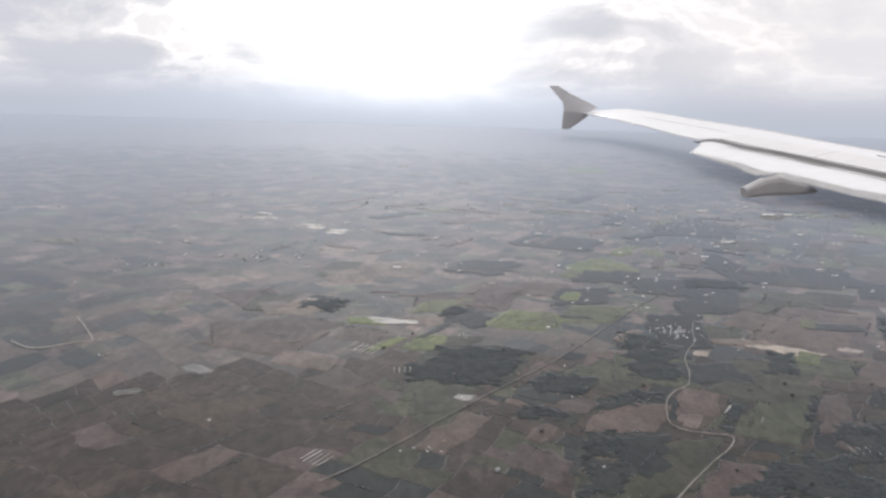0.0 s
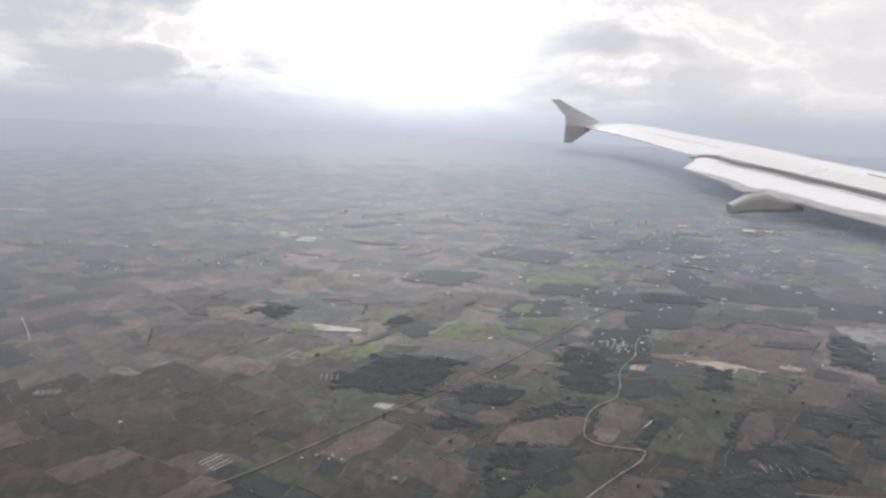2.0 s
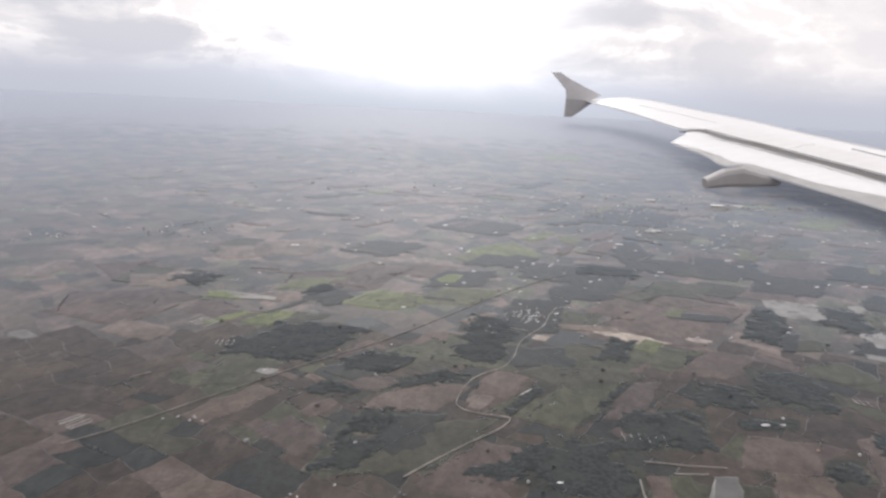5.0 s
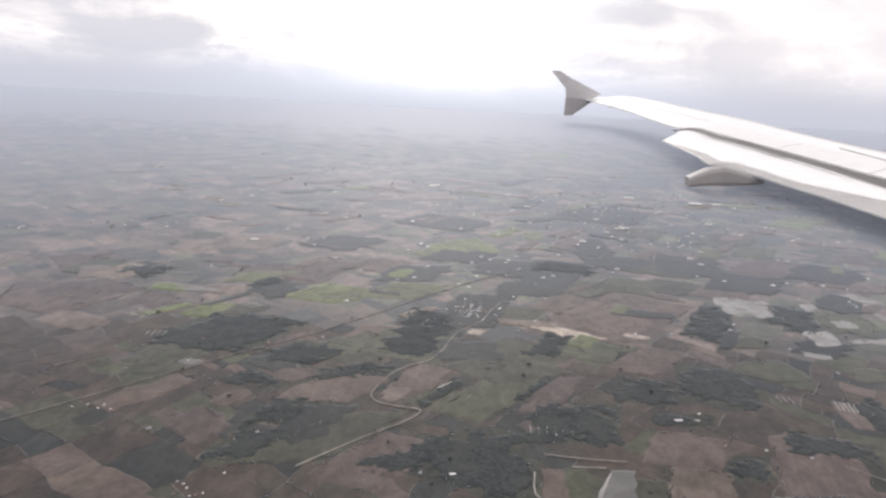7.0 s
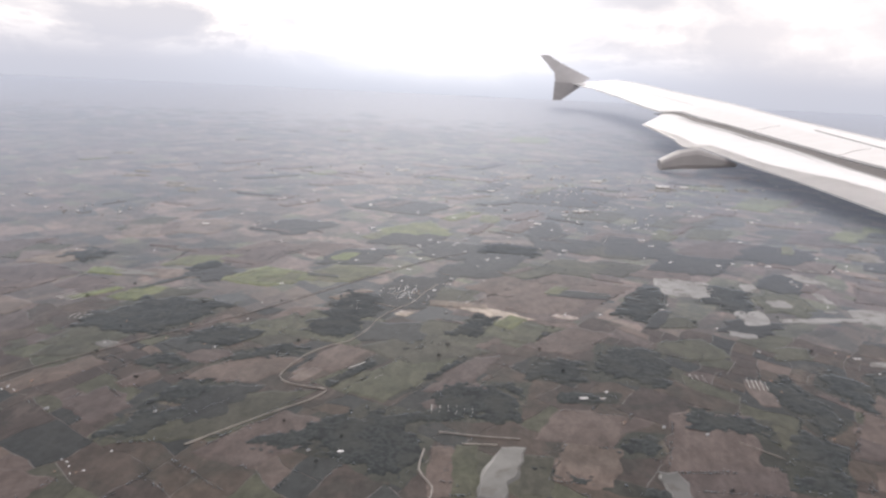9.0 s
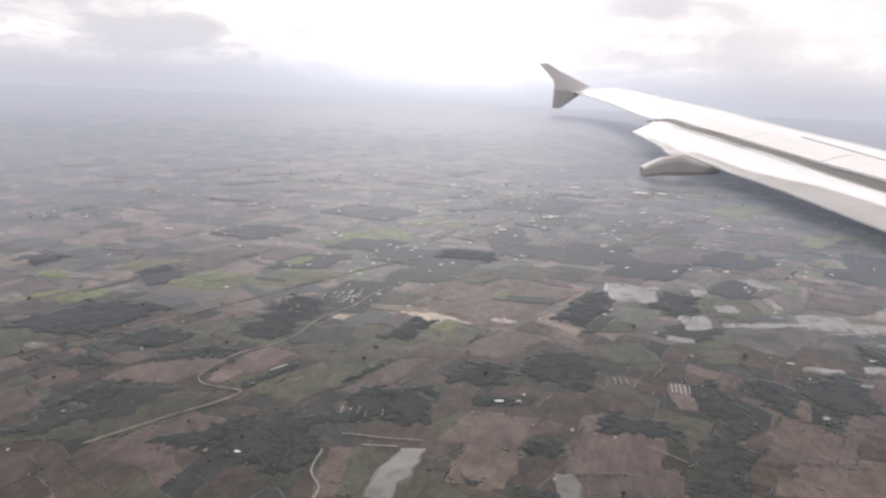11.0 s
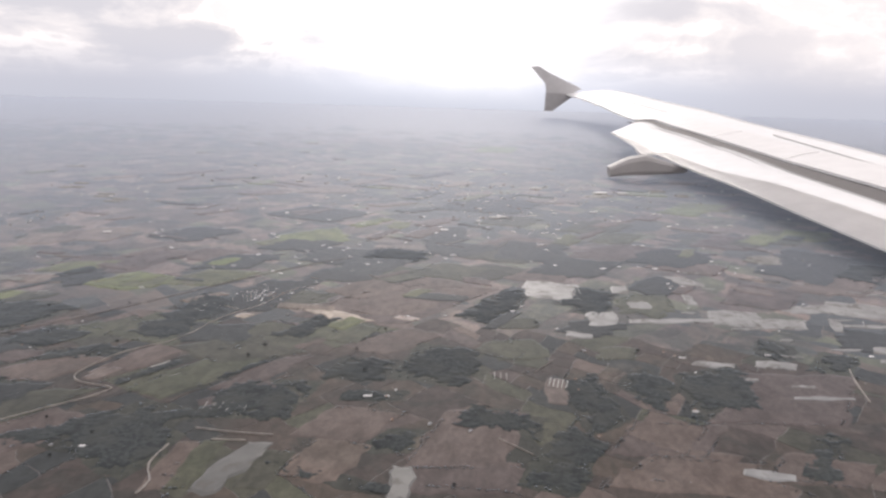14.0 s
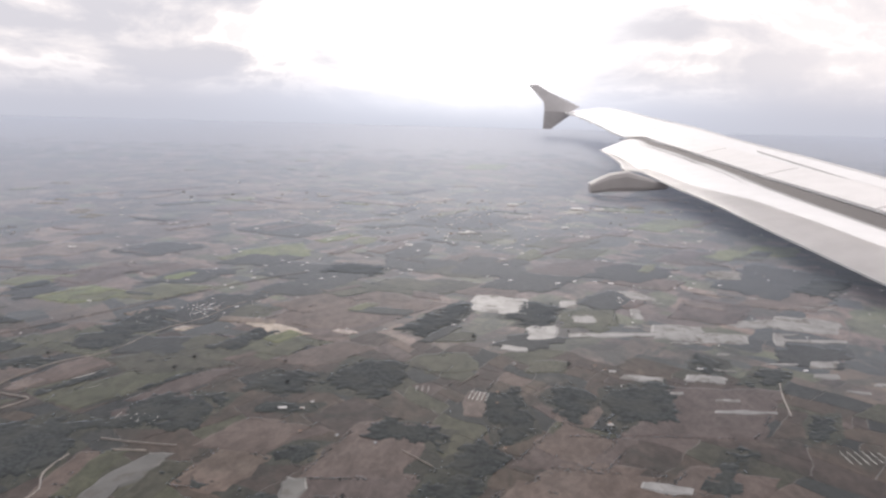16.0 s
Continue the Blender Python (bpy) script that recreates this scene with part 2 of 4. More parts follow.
def patch(length, width, skew, seed, z_low, ragged, rounded=0.0):
    """A plot of land: a skewed four-sided sheet with uneven edges and a low bank round it."""
    bm = bmesh.new()
    lean = Vector((math.cos(radians(skew)), math.sin(radians(skew))))
    corners = [Vector((-length / 2, 0)) - lean * width / 2, Vector((length / 2, 0)) - lean * width / 2,
               Vector((length / 2, 0)) + lean * width / 2, Vector((-length / 2, 0)) + lean * width / 2]
    rim = []
    for a, b in zip(corners, corners[1:] + corners[:1]):
        for k in range(14):
            p = a.lerp(b, k / 14)
            if rounded:
                q = p.normalized() * (length * width) ** 0.5 / 2
                q = Vector((q.x * (length / width) ** 0.3, q.y * (width / length) ** 0.3)) if abs(skew) > 60 else q
                p = p.lerp(q, rounded)
            off = noise.fractal((p.x * 0.07, p.y * 0.07, seed), 1.0, 2.0, 3) * ragged * 1.25 * (0.25 + 0.75 * math.sin(math.pi * k / 14))
            rim.append(p + Vector((b.y - a.y, a.x - b.x)).normalized() * max(-0.32 * min(length, width), off))
    top = [bm.verts.new((*p, 0)) for p in rim]
    foot = [bm.verts.new((*(p + p.normalized() * (2.0 + 0.05 * (length * width) ** 0.5)), z_low)) for p in rim]
    bm.faces.new(top)
    for k in range(len(rim)):
        bm.faces.new((top[k - 1], top[k], foot[k], foot[k - 1]))
    for f in bm.faces:
        f.normal_update()
        if f.normal.z < 0:
            f.normal_flip()
    return bm


def ribbon(points, width, step=6.0):
    """A road: a smooth strip through a few turning points."""
    pts = [Vector(p) for p in points]
    line = []
    for k in range(len(pts) - 1):
        p0, p1, p2, p3 = pts[max(k - 1, 0)], pts[k], pts[k + 1], pts[min(k + 2, len(pts) - 1)]
        count = max(2, int((p2 - p1).length / step))
        for j in range(count):
            u = j / count
            line.append(0.5 * (2 * p1 + (p2 - p0) * u + (2 * p0 - 5 * p1 + 4 * p2 - p3) * u * u + (3 * p1 - p0 - 3 * p2 + p3) * u ** 3))
    line.append(pts[-1])
    bm = bmesh.new()
    last = None
    for k, p in enumerate(line):
        ahead = (line[min(k + 1, len(line) - 1)] - line[max(k - 1, 0)]).normalized()
        across = Vector((-ahead.y, ahead.x)) * width * (0.5 + 0.18 * wobble(p.x, p.y, 0.11))
        row = [bm.verts.new((*(p + across * 1.3), 0.0)), bm.verts.new((*(p + across), 0.9)), bm.verts.new((*(p - across), 0.9)), bm.verts.new((*(p - across * 1.3), 0.0))]
        if last:
            for j in range(3):
                bm.faces.new((last[j], last[j + 1], row[j + 1], row[j]))
        last = row
    return bm


ICO = bmesh.new()
bmesh.ops.create_icosphere(ICO, subdivisions=1, radius=1.0)
ICO_V = np.array([v.co[:] for v in ICO.verts])
ICO_F = np.array([[v.index for v in f.verts] for f in ICO.faces])
ICO.free()
RNG = np.random.default_rng(7)


class Foliage:
    """Collects leaf clumps into one mesh: each clump is a few jagged lumps of its own outline."""

    def __init__(self):
        self.v, self.f, self.count = [], [], 0

    def tree(self, x, y, z, height, spread, lumps=3):
        for k in range(lumps):
            r = spread * RNG.uniform(0.45, 0.7)
            at = np.array([RNG.normal(0, spread * 0.33), RNG.normal(0, spread * 0.33), height * RNG.uniform(0.3, 0.75)])
            v = ICO_V * RNG.uniform(0.65, 1.3, (len(ICO_V), 1)) * [r, r, r * RNG.uniform(0.25, 0.45)] + at
            v[:, 2] = np.maximum(v[:, 2], 0.0)
            self.v.append(v + [x, y, z])
            self.f.append(ICO_F + self.count)
            self.count += len(v)

    def make(self, name, label, category):
        me = bpy.data.meshes.new(name)
        me.from_pydata(np.concatenate(self.v).tolist(), [], np.concatenate(self.f).tolist())
        me.materials.append(SCATTERED_LEAVES)
        me.shade_smooth()
        return tagged(new(name, me), label, category, kind="stuff")


# ---- the ground ----
def make_ground():
    bm = bmesh.new()
    bmesh.ops.create_grid(bm, x_segments=40, y_segments=40, size=1)
    for v in bm.verts:
        v.co = (300 + v.co.x * 7000, 2000 + v.co.y * 7000, 0)
    return tagged(new("ground", mesh_of("ground", bm, SOIL)), "flat brown farmland soil with scattered green", "ground", kind="structure")


GROUND = make_ground()

GRAIN = 55.0   # the run of the old field boundaries, degrees
WOODS = Foliage()
HEDGES = Foliage()


def near_way(x, y):
    """Distance on the ground from the stretch flown over."""
    return math.hypot(max(0.0, abs(x - 300) - 300), y)


# fields: centre x y, length, width, direction, skew (degrees)
EARTH_A = [
    (-164, 704, 75, 92, 107, -99),
    (-55, 700, 39, 47, 72, -92),
    (444, 718, 153, 118, 53, -56),
    (134, 536, 27, 36, 45, -74),
    (100, 486, 30, 13, 51, -84),
    (33, 488, 72, 24, 55, -84),
    (244, 543, 57, 31, 63, -69),
    (453, 608, 73, 44, 46, -63),
    (353, 479, 56, 32, 42, -77),
    (439, 446, 49, 50, 61, -67),
    (433, 398, 45, 38, 71, -75),
    (527, 435, 81, 59, 72, -68),
    (434, 718, 104, 110, 50, -52),
    (527, 391, 33, 60, 80, -82),
    (667, 448, 54, 63, 57, -56),
    (666, 403, 56, 71, 42, -42),
]
EARTH_B = [
    (353, 525, 81.5, 24.8, 58, -48),
    (222, 411, 74, 45.5, 52, -68),
    (83, 345, 26.6, 42.8, 61, -70),
    (349, 389, 39.4, 12.4, 76, -98),
    (782, 525, 107.1, 95.3, 58, -54),
    (667, 459, 47.5, 42.2, 57, -91),
    (671, 413, 44.4, 55.6, 56, -58),
    (758, 417, 37.4, 55.2, 51, -58),
    (810, 917, 60.8, 84.8, 53, -74),
    (51, 825, 57.3, 93.4, 84, -85),
    (486, 774, 71.9, 97.2, 47, -70),
    (176, 513, 58.6, 54.9, 53, -50),
    (348, 612, 53.4, 79.9, 47, -66),
    (402, 762, 72.3, 55.5, 47, -77),
    (101, 865, 78.2, 66.6, 61, -74),
    (521, 384, 29.9, 71.2, 68, -63),
]
EARTH_C = [
    (89, 444, 30.7, 43.1, 54, -96),
    (-111, 959, 41, 81, 13, -83),
    (96, 848, 82, 43, 52, -84),
    (-190, 822, 65, 90, 27, -76),
    (-152, 687, 78, 98, 65, -82),
    (338, 383, 14, 52, 6, -97),
    (-65, 952, 79, 68, 55, -65),
    (-132, 718, 76, 69, 48, -73),
    (-13, 680, 41, 82, 59, -55),
    (102, 817, 75, 46, 73, -45),
    (168, 883, 65, 68, 59, -71),
    (581, 1011, 101, 85, 51, -55),
    (732, 985, 128, 79, 43, -53),
    (609, 846, 63, 61, 51, -66),
    (924, 1078, 110, 84, 51, -61),
    (976, 859, 104, 92, 51, -54),
    (865, 797, 97, 69, 58, -72),
    (210, 629, 61, 78, 69, -76),
]
PALE_A = [
    (-103, 627, 33.2, 56.4, 78, -98),
    (216, 1446, 81.2, 98.3, 65, -74),
    (-25, 977, 64.9, 59, 89, -101),
    (386, 669, 26.3, 64.7, 8, -32),
    (595, 517, 42.4, 14.8, 87, -92),
    (226, 508, 24.7, 9.3, 58, -79),
    (223, 512, 11, 10.3, 58, -73),
    (-96, 932, 69, 45.7, 109, -95),
    (-162, 785, 48.9, 31.7, 114, -101),
]
PALE_B = [
    (213, 1422, 111, 61, 10, -98),
    (110, 1373, 57, 47, 26, -107),
    (-30, 981, 53, 67, 19, -100),
    (642, 1377, 44, 51, -30, -79),
    (517, 1442, 76, 47, 18, -122),
    (-128, 793, 69, 50, 61, -60),
    (21, 748, 43, 87, 41, -40),
    (-19, 954, 53, 57, 72, -73),
    (-287, 812, 73, 24, 90, -87),
    (4, 746, 40, 43, 32, -38),
]
GRASS_A = [
    (20, 561, 37, 43, 92, -90),
    (555, 597, 37, 40, 56, -75),
    (23, 544, 46, 47, 82, -65),
    (341, 712, 62, 34, 62, -73),
    (184, 598, 61, 58, 47, -98),
    (337, 605, 71, 74, 53, -66),
    (306, 525, 115, 37, 59, -82),
    (186, 439, 90, 62, 53, -38),
    (329, 556, 48, 36, 61, -87),
    (-171, 808, 65, 43, 82, -85),
    (20, 554, 40, 51, 61, -74),
    (171, 599, 55, 40, 33, -105),
    (190, 437, 76, 42, 56, -45),
    (402, 623, 46, 52, 68, -81),
    (658, 600, 29, 32, 68, -63),
    (317, 569, 76, 63, 26, -56),
]
GRASS_B = [
    (961, 1372, 57.2, 92, 69, -64),
    (981, 1110, 47.9, 37.4, 65, -67),
]
GRASS_C = [
    (566, 599, 47, 40, 18, -90),
    (571, 669, 37, 26, 13, -100),
    (716, 750, 62, 57, 14, -110),
    (353, 386, 15, 55, 6, -100),
    (398, 383, 19, 41, 4, -104),
    (35, 680, 46, 54, 52, -51),
    (230, 612, 69, 76, 74, -90),
    (333, 717, 53, 35, 64, -73),
    (426, 827, 76, 66, 42, -63),
    (724, 1155, 122, 60, 51, -72),
    (544, 855, 71, 61, 49, -63),
    (964, 1089, 95, 43, 44, -68),
    (748, 1079, 83, 57, 61, -70),
    (719, 1166, 68, 48, 62, -78),
    (570, 948, 89, 97, 52, -65),
    (496, 851, 68, 69, 56, -74),
    (583, 1179, 87, 84, 61, -73),
    (1022, 1130, 116, 65, 60, -68),
    (739, 1160, 96, 66, 57, -82),
    (717, 747, 63, 48, 64, -110),
    (-105, 970, 87, 45, 82, -85),
]
CROP_A = [
    (272, 989, 128, 62, 53, -92),
    (211, 779, 70, 65, 59, -57),
    (14, 680, 47, 31, 64, -75),
    (137, 761, 48, 65, 60, -73),
    (122, 745, 50, 69, 44, -57),
    (36, 805, 51, 62, 65, -52),
    (282, 999, 103.1, 89.6, 44, -112),
    (1070, 1152, 87.6, 74, 55, -61),
    (587, 2351, 190.6, 115.1, 79, -75),
]
CROP_B = [
    (942, 1356, 152, 67, 52, -72),
    (985, 1108, 90, 39, 48, -83),
    (978, 1387, 93, 98, 54, -62),
    (398, 1112, 52, 26, 81, -88),
    (142, 752, 40, 42, 84, -83),
]
GROVE_A = [
    (53, 619, 108, 100, 67, -69),
    (113, 519, 33, 41, 50, -78),
    (149, 470, 39, 44, 65, -63),
    (132, 421, 43, 31, 71, -70),
    (186, 546, 77, 23, 28, -89),
    (-108, 803, 54, 51, 71, -94),
    (261, 419, 62, 69, 45, -54),
    (235, 650, 132, 53, 75, -95),
    (435, 541, 42, 49, 79, -84),
    (497, 559, 77, 59, 74, -82),
    (364, 477, 63, 68, 73, -64),
    (297, 406, 56, 57, 75, -106),
    (477, 427, 32, 32, 61, -56),
    (552, 724, 112, 37, 63, -98),
    (654, 741, 73, 24, 65, -78),
]
GROVE_B = [
    (451, 492, 17.3, 42.8, 65, -59),
    (367, 636, 66.8, 29.9, 59, -64),
    (728, 533, 68.4, 78.9, 29, -123),
    (672, 533, 50.1, 45.1, 61, -120),
    (811, 627, 37.7, 28.1, 62, -91),
    (621, 500, 40.3, 80.2, 40, -122),
    (550, 461, 29.2, 53.9, 75, -90),
    (860, 506, 53.4, 27, 64, -48),
    (1047, 928, 115.5, 49.1, 54, -78),
    (553, 713, 56.6, 43.1, 75, -60),
    (768, 434, 65.7, 21.9, 60, -62),
    (581, 394, 36, 34.9, 68, -83),
    (661, 721, 60.3, 22.8, 76, -67),
    (853, 601, 50.1, 29.6, 56, -73),
    (421, 922, 62.8, 82.5, 69, -76),
    (133, 577, 57.9, 44, 52, -70),
]
GROVE_C = [
    (294, 441, 46.3, 52.6, 51, -62),
    (55, 777, 56.4, 33.6, 71, -87),
    (279, 540, 115.8, 8.3, 55, -92),
    (326, 516, 103, 6.5, 53, -84),
    (595, 426, 49.4, 31.2, 58, -106),
    (562, 418, 29.5, 17.9, 63, -105),
    (438, 378, 9.4, 78, 48, -61),
]
GROVE_D = [
    (654, 760, 74, 51, 63, -85),
]
POND_A = [
    (618, 786, 61, 60, -10, -81),
    (787, 847, 27, 36, -4, -65),
    (772, 772, 10, 37, -26, -66),
    (698, 799, 16, 30, 8, -106),
    (804, 714, 49, 42, 2, -103),
    (848, 701, 50, 29, 6, -119),
    (735, 696, 94, 12, 9, -109),
    (897, 755, 39, 24, 16, -127),
    (955, 760, 60, 47, -11, -108),
    (938, 706, 70, 9, 3, -119),
    (905, 706, 8, 41, -23, -84),
    (921, 640, 26, 18, 10, -127),
    (910, 612, 21, 11, 4, -123),
    (796, 590, 31, 15, -7, -111),
    (741, 585, 33, 10, -4, -108),
    (809, 526, 48, 5, 4, -116),
    (802, 547, 19, 5, 5, -116),
    (660, 695, 29, 40, 17, -114),
    (709, 744, 22, 22, 3, -104),
    (629, 643, 24, 12, -15, -73),
    (719, 408, 29, 8, -9, -99),
    (940, 972, 34, 48, 9, -117),
]
POND_B = [
    (377, 385, 17, 59, 3, -111),
    (484, 376, 13, 37, 5, -95),
    (-198, 601, 12.7, 24.3, 40, -70),
    (42, 546, 11.8, 13.6, 51, -63),
    (930, 970, 44.7, 34.1, 48, -78),
    (-305, 1399, 19.6, 27.1, 87, -109),
    (-140, 1243, 15.8, 32.5, 83, -96),
    (-575, 1120, 31.9, 65.6, 90, -99),
    (-22, 746, 9.5, 57.8, 61, -75),
    (-21, 738, 9.2, 49.5, 95, -100),
]
POND_C = [
    (-297, 1350, 36, 26, 7, -76),
    (774, 1463, 40, 23, -12, -99),
    (-185, 1263, 30, 17, -6, -65),
    (-141, 1219, 30, 16, -5, -67),
    (-190, 1288, 11.3, 31.9, 87, -101),
    (217, 1574, 25.8, 23.7, 80, -86),
    (927, 1564, 29.6, 33.1, 76, -70),
    (968, 1515, 28.6, 23.9, 74, -90),
    (793, 1482, 23.2, 39.5, 70, -83),
]
SCRUB_A = [
    (345, 903, 84.6, 75.7, 70, -76),
    (251, 676, 76.7, 52.3, 89, -76),
    (368, 817, 72.5, 88.9, 73, -52),
    (284, 607, 44.6, 63.6, 100, -95),
    (296, 726, 111.5, 60.7, 79, -69),
    (481, 1023, 177.8, 52, 88, -77),
    (605, 970, 113, 91.8, 82, -87),
    (386, 839, 69.7, 52.6, 85, -89),
    (168, 455, 60.1, 38.2, 67, -58),
    (554, 1319, 157.2, 151.6, 60, -65),
    (277, 952, 70.6, 80.3, 65, -68),
]
SCRUB_B = [
    (114, 555, 29, 34, 48, -78),
    (103, 995, 94, 76, 56, -72),
    (659, 893, 105, 85, 52, -58),
    (646, 665, 59, 41, 42, -53),
    (509, 963, 88, 60, 49, -59),
    (394, 861, 84, 67, 59, -63),
    (803, 966, 116, 84, 49, -66),
    (754, 825, 82, 50, 51, -77),
    (983, 952, 184, 91, 55, -95),
    (920, 662, 62, 54, 59, -69),
    (59, 758, 54, 46, 89, -98),
    (217, 853, 85, 77, 68, -52),
    (252, 1180, 111, 133, 55, -73),
]
SAND_A = [
    (388, 667, 24.2, 62.8, 21, -50),
    (456, 669, 11.3, 21.2, 47, -70),
    (293, 656, 10.5, 11.9, 60, -75),
]



def on_row(row, x, y):
    """Whether a place lies on a named field."""
    cx, cy, length, width, direction, skew = row
    dx, dy = x - cx, y - cy
    if dx * dx + dy * dy > (length + width) ** 2 / 3:
        return False
    ca, sa = math.cos(radians(direction)), math.sin(radians(direction))
    u, v = dx * ca + dy * sa, -dx * sa + dy * ca
    q = v / math.sin(radians(skew))
    return abs(u - q * math.cos(radians(skew))) < length / 2 + 0.5 and abs(q) < width / 2 + 0.5


OPEN_LAND = EARTH_A + EARTH_B + EARTH_C + GRASS_A + GRASS_B + GRASS_C + CROP_A + CROP_B + PALE_A + PALE_B + POND_A + POND_B + POND_C


def is_open(x, y):
    return any(on_row(row, x, y) for row in OPEN_LAND)


def bent(s):
    """Old boundaries run crooked over the land."""
    return s + Vector((noise.noise((s.x * 0.0035, s.y * 0.0035, 4.0)), noise.noise((s.x * 0.0035, s.y * 0.0035, 6.0)))) * 38.0


def make_plots():
    """The small plots between the named fields, by halving the land again and again along the old boundaries."""
    turn = Matrix.Rotation(radians(GRAIN), 2)
    meshes = {"earth": ([], []), "grass": ([], []), "scrub": ([], []), "fallow": ([], [])}
    rnd = random.Random(11)

    def cell(a, b, c, d):
        mid = turn @ Vector(((a + c) / 2, (b + d) / 2))
        far = near_way(mid.x, mid.y)
        w, h = c - a, d - b
        reach = 0.5 * math.hypot(w, h)
        if mid.y + reach < -600 or mid.y - reach > 3100 or abs(mid.x - 400) - reach * 1.4 > 700 + mid.y * 0.85:
            return
        want = (34 if mid.x < -60 or mid.x > 480 else 24) if far < 520 else 20 + max(0.0, far - 450) * 0.009
        if max(w, h) > want * rnd.uniform(1.0, 2.6):
            cut = rnd.uniform(0.32, 0.68)
            if w > h * rnd.uniform(0.6, 1.2):
                cell(a, b, a + w * cut, d), cell(a + w * cut, b, c, d)
            else:
                cell(a, b, c, b + h * cut), cell(a, b + h * cut, c, d)
            return
        if rnd.random() < (mid.y - 2300) / 900:
            return
        belt = noise.noise((mid.x * 0.0031, mid.y * 0.0031, 1.3))
        pick = rnd.random() + belt * 0.55
        share = ((0.22, 0.46) if mid.x > 200 and far < 1600 else (0.42, 0.64)) if far > 700 else (0.36, 0.66) if mid.x > 380 else (0.18, 0.50) if mid.x > -40 else (0.80, 0.93)
        kind = "earth" if pick < share[0] else "grass" if pick < share[1] else "scrub"
        if rnd.random() < (0.84 if mid.x < -40 else 0.55) * (1.0 if far < 700 else 0.35 if mid.x > 150 else 0.6):
            kind = "fallow"
        z = 0.12 + rnd.random() * 0.05
        gap = 0.7
        rim = []
        for p, q in (((a, b), (c, b)), ((c, b), (c, d)), ((c, d), (a, d)), ((a, d), (a, b))):
            for k in range(5):
                s = Vector(p).lerp(Vector(q), k / 5)
                s = s.lerp(Vector(((a + c) / 2, (b + d) / 2)), gap / max(w, h))
                off = Vector((noise.noise((s.x * 0.03, s.y * 0.03, 2.0)), noise.noise((s.x * 0.03, s.y * 0.03, 7.0)))) * (6.0 + min(7.0, far * 0.006))
                off += Vector((noise.noise((s.x * 0.11, s.y * 0.11, 3.0)), noise.noise((s.x * 0.11, s.y * 0.11, 5.0)))) * 1.7
                s = turn @ (s + off)
                rim.append(bent(s))
        if 60 < mid.y and far < 640:
            bm = bmesh.new()
            up = [bm.verts.new((p.x - mid.x, p.y - mid.y, 0)) for p in rim]
            foot = [bm.verts.new((p.x - mid.x, p.y - mid.y, -z)) for p in rim]
            bm.faces.new(up)
            for k in range(len(rim)):
                bm.faces.new((up[k - 1], up[k], foot[k], foot[k - 1]))
            piece = part("plot", bm, {"earth": EARTH, "grass": GRASS, "scrub": SCRUB, "fallow": DULL}[kind], GROUND)
            piece.location = (mid.x, mid.y, z)
        else:
            verts, faces = meshes[kind]
            base = len(verts)
            verts.extend((p.x, p.y, z) for p in rim)
            faces.append(tuple(range(base, base + len(rim))))
        if far < 620 and mid.y > 60:
            if kind == "scrub" and rnd.random() < 0.08:
                count = int(w * h / 28)
                for _ in range(count):
                    u, v = rnd.uniform(a + 1, c - 1), rnd.uniform(b + 1, d - 1)
                    p = bent(turn @ Vector((u, v)))
                    if noise.noise((p.x * 0.03, p.y * 0.03, 5.0)) > -0.1 and not is_open(p.x, p.y):
                        WOODS.tree(p.x, p.y, 0, rnd.uniform(0.3, 0.6), rnd.uniform(1.8, 3.4), 1)
            if far < 560 and rnd.random() < 0.4:
                side = rnd.choice(((a, b, c, b), (a, b, a, d)))
                count = int(max(w, h) / 1.3)
                for k in range(count):
                    u = (k + rnd.random()) / count
                    if noise.noise((u * 4, a * 0.1, b * 0.1)) > -0.1:
                        p = bent(turn @ Vector((side[0] + (side[2] - side[0]) * u, side[1] + (side[3] - side[1]) * u)))
                        if is_open(p.x, p.y):
                            continue
                        HEDGES.tree(p.x + rnd.gauss(0, 0.6), p.y + rnd.gauss(0, 0.6), 0, rnd.uniform(0.25, 0.5), rnd.uniform(0.8, 1.5), 1)

    cell(-4200, -4200, 6200, 5200)
    for kind, mat, label in (("earth", PLOT_EARTH, "brown ploughed plots between hedges"), ("grass", PLOT_GRASS, "dull green pasture plots between hedges"),
                             ("scrub", PLOT_SCRUB, "dark green overgrown plots between fields"), ("fallow", PLOT_DULL, "dull brown fallow plots between hedges")):
        me = bpy.data.meshes.new("farm_plots")
        me.from_pydata(meshes[kind][0], [], meshes[kind][1])
        me.materials.append(mat)
        tagged(new("farm_plots", me), label, "farmland", kind="stuff")


make_plots()

FIELD_COUNT = [0]


def field(name, row, mat, label, category, ragged=4.6, rounded=0.08, lift=0.0):
    x, y, length, width, direction, skew = row
    FIELD_COUNT[0] += 1
    z = 0.24 + lift + FIELD_COUNT[0] * 0.0014
    far = max(1.0, y / 700)
    bm = patch(length, width, skew, FIELD_COUNT[0] * 1.7, -z, min(ragged * far, (0.3 if mat in (WATER, SILT) else 0.2) * min(length, width)), rounded)
    ob = new(name, mesh_of(name, bm, mat))
    ob.matrix_world = pose(x, y, z, 0, 0, direction)
    return tagged(ob, label, category, kind="structure")


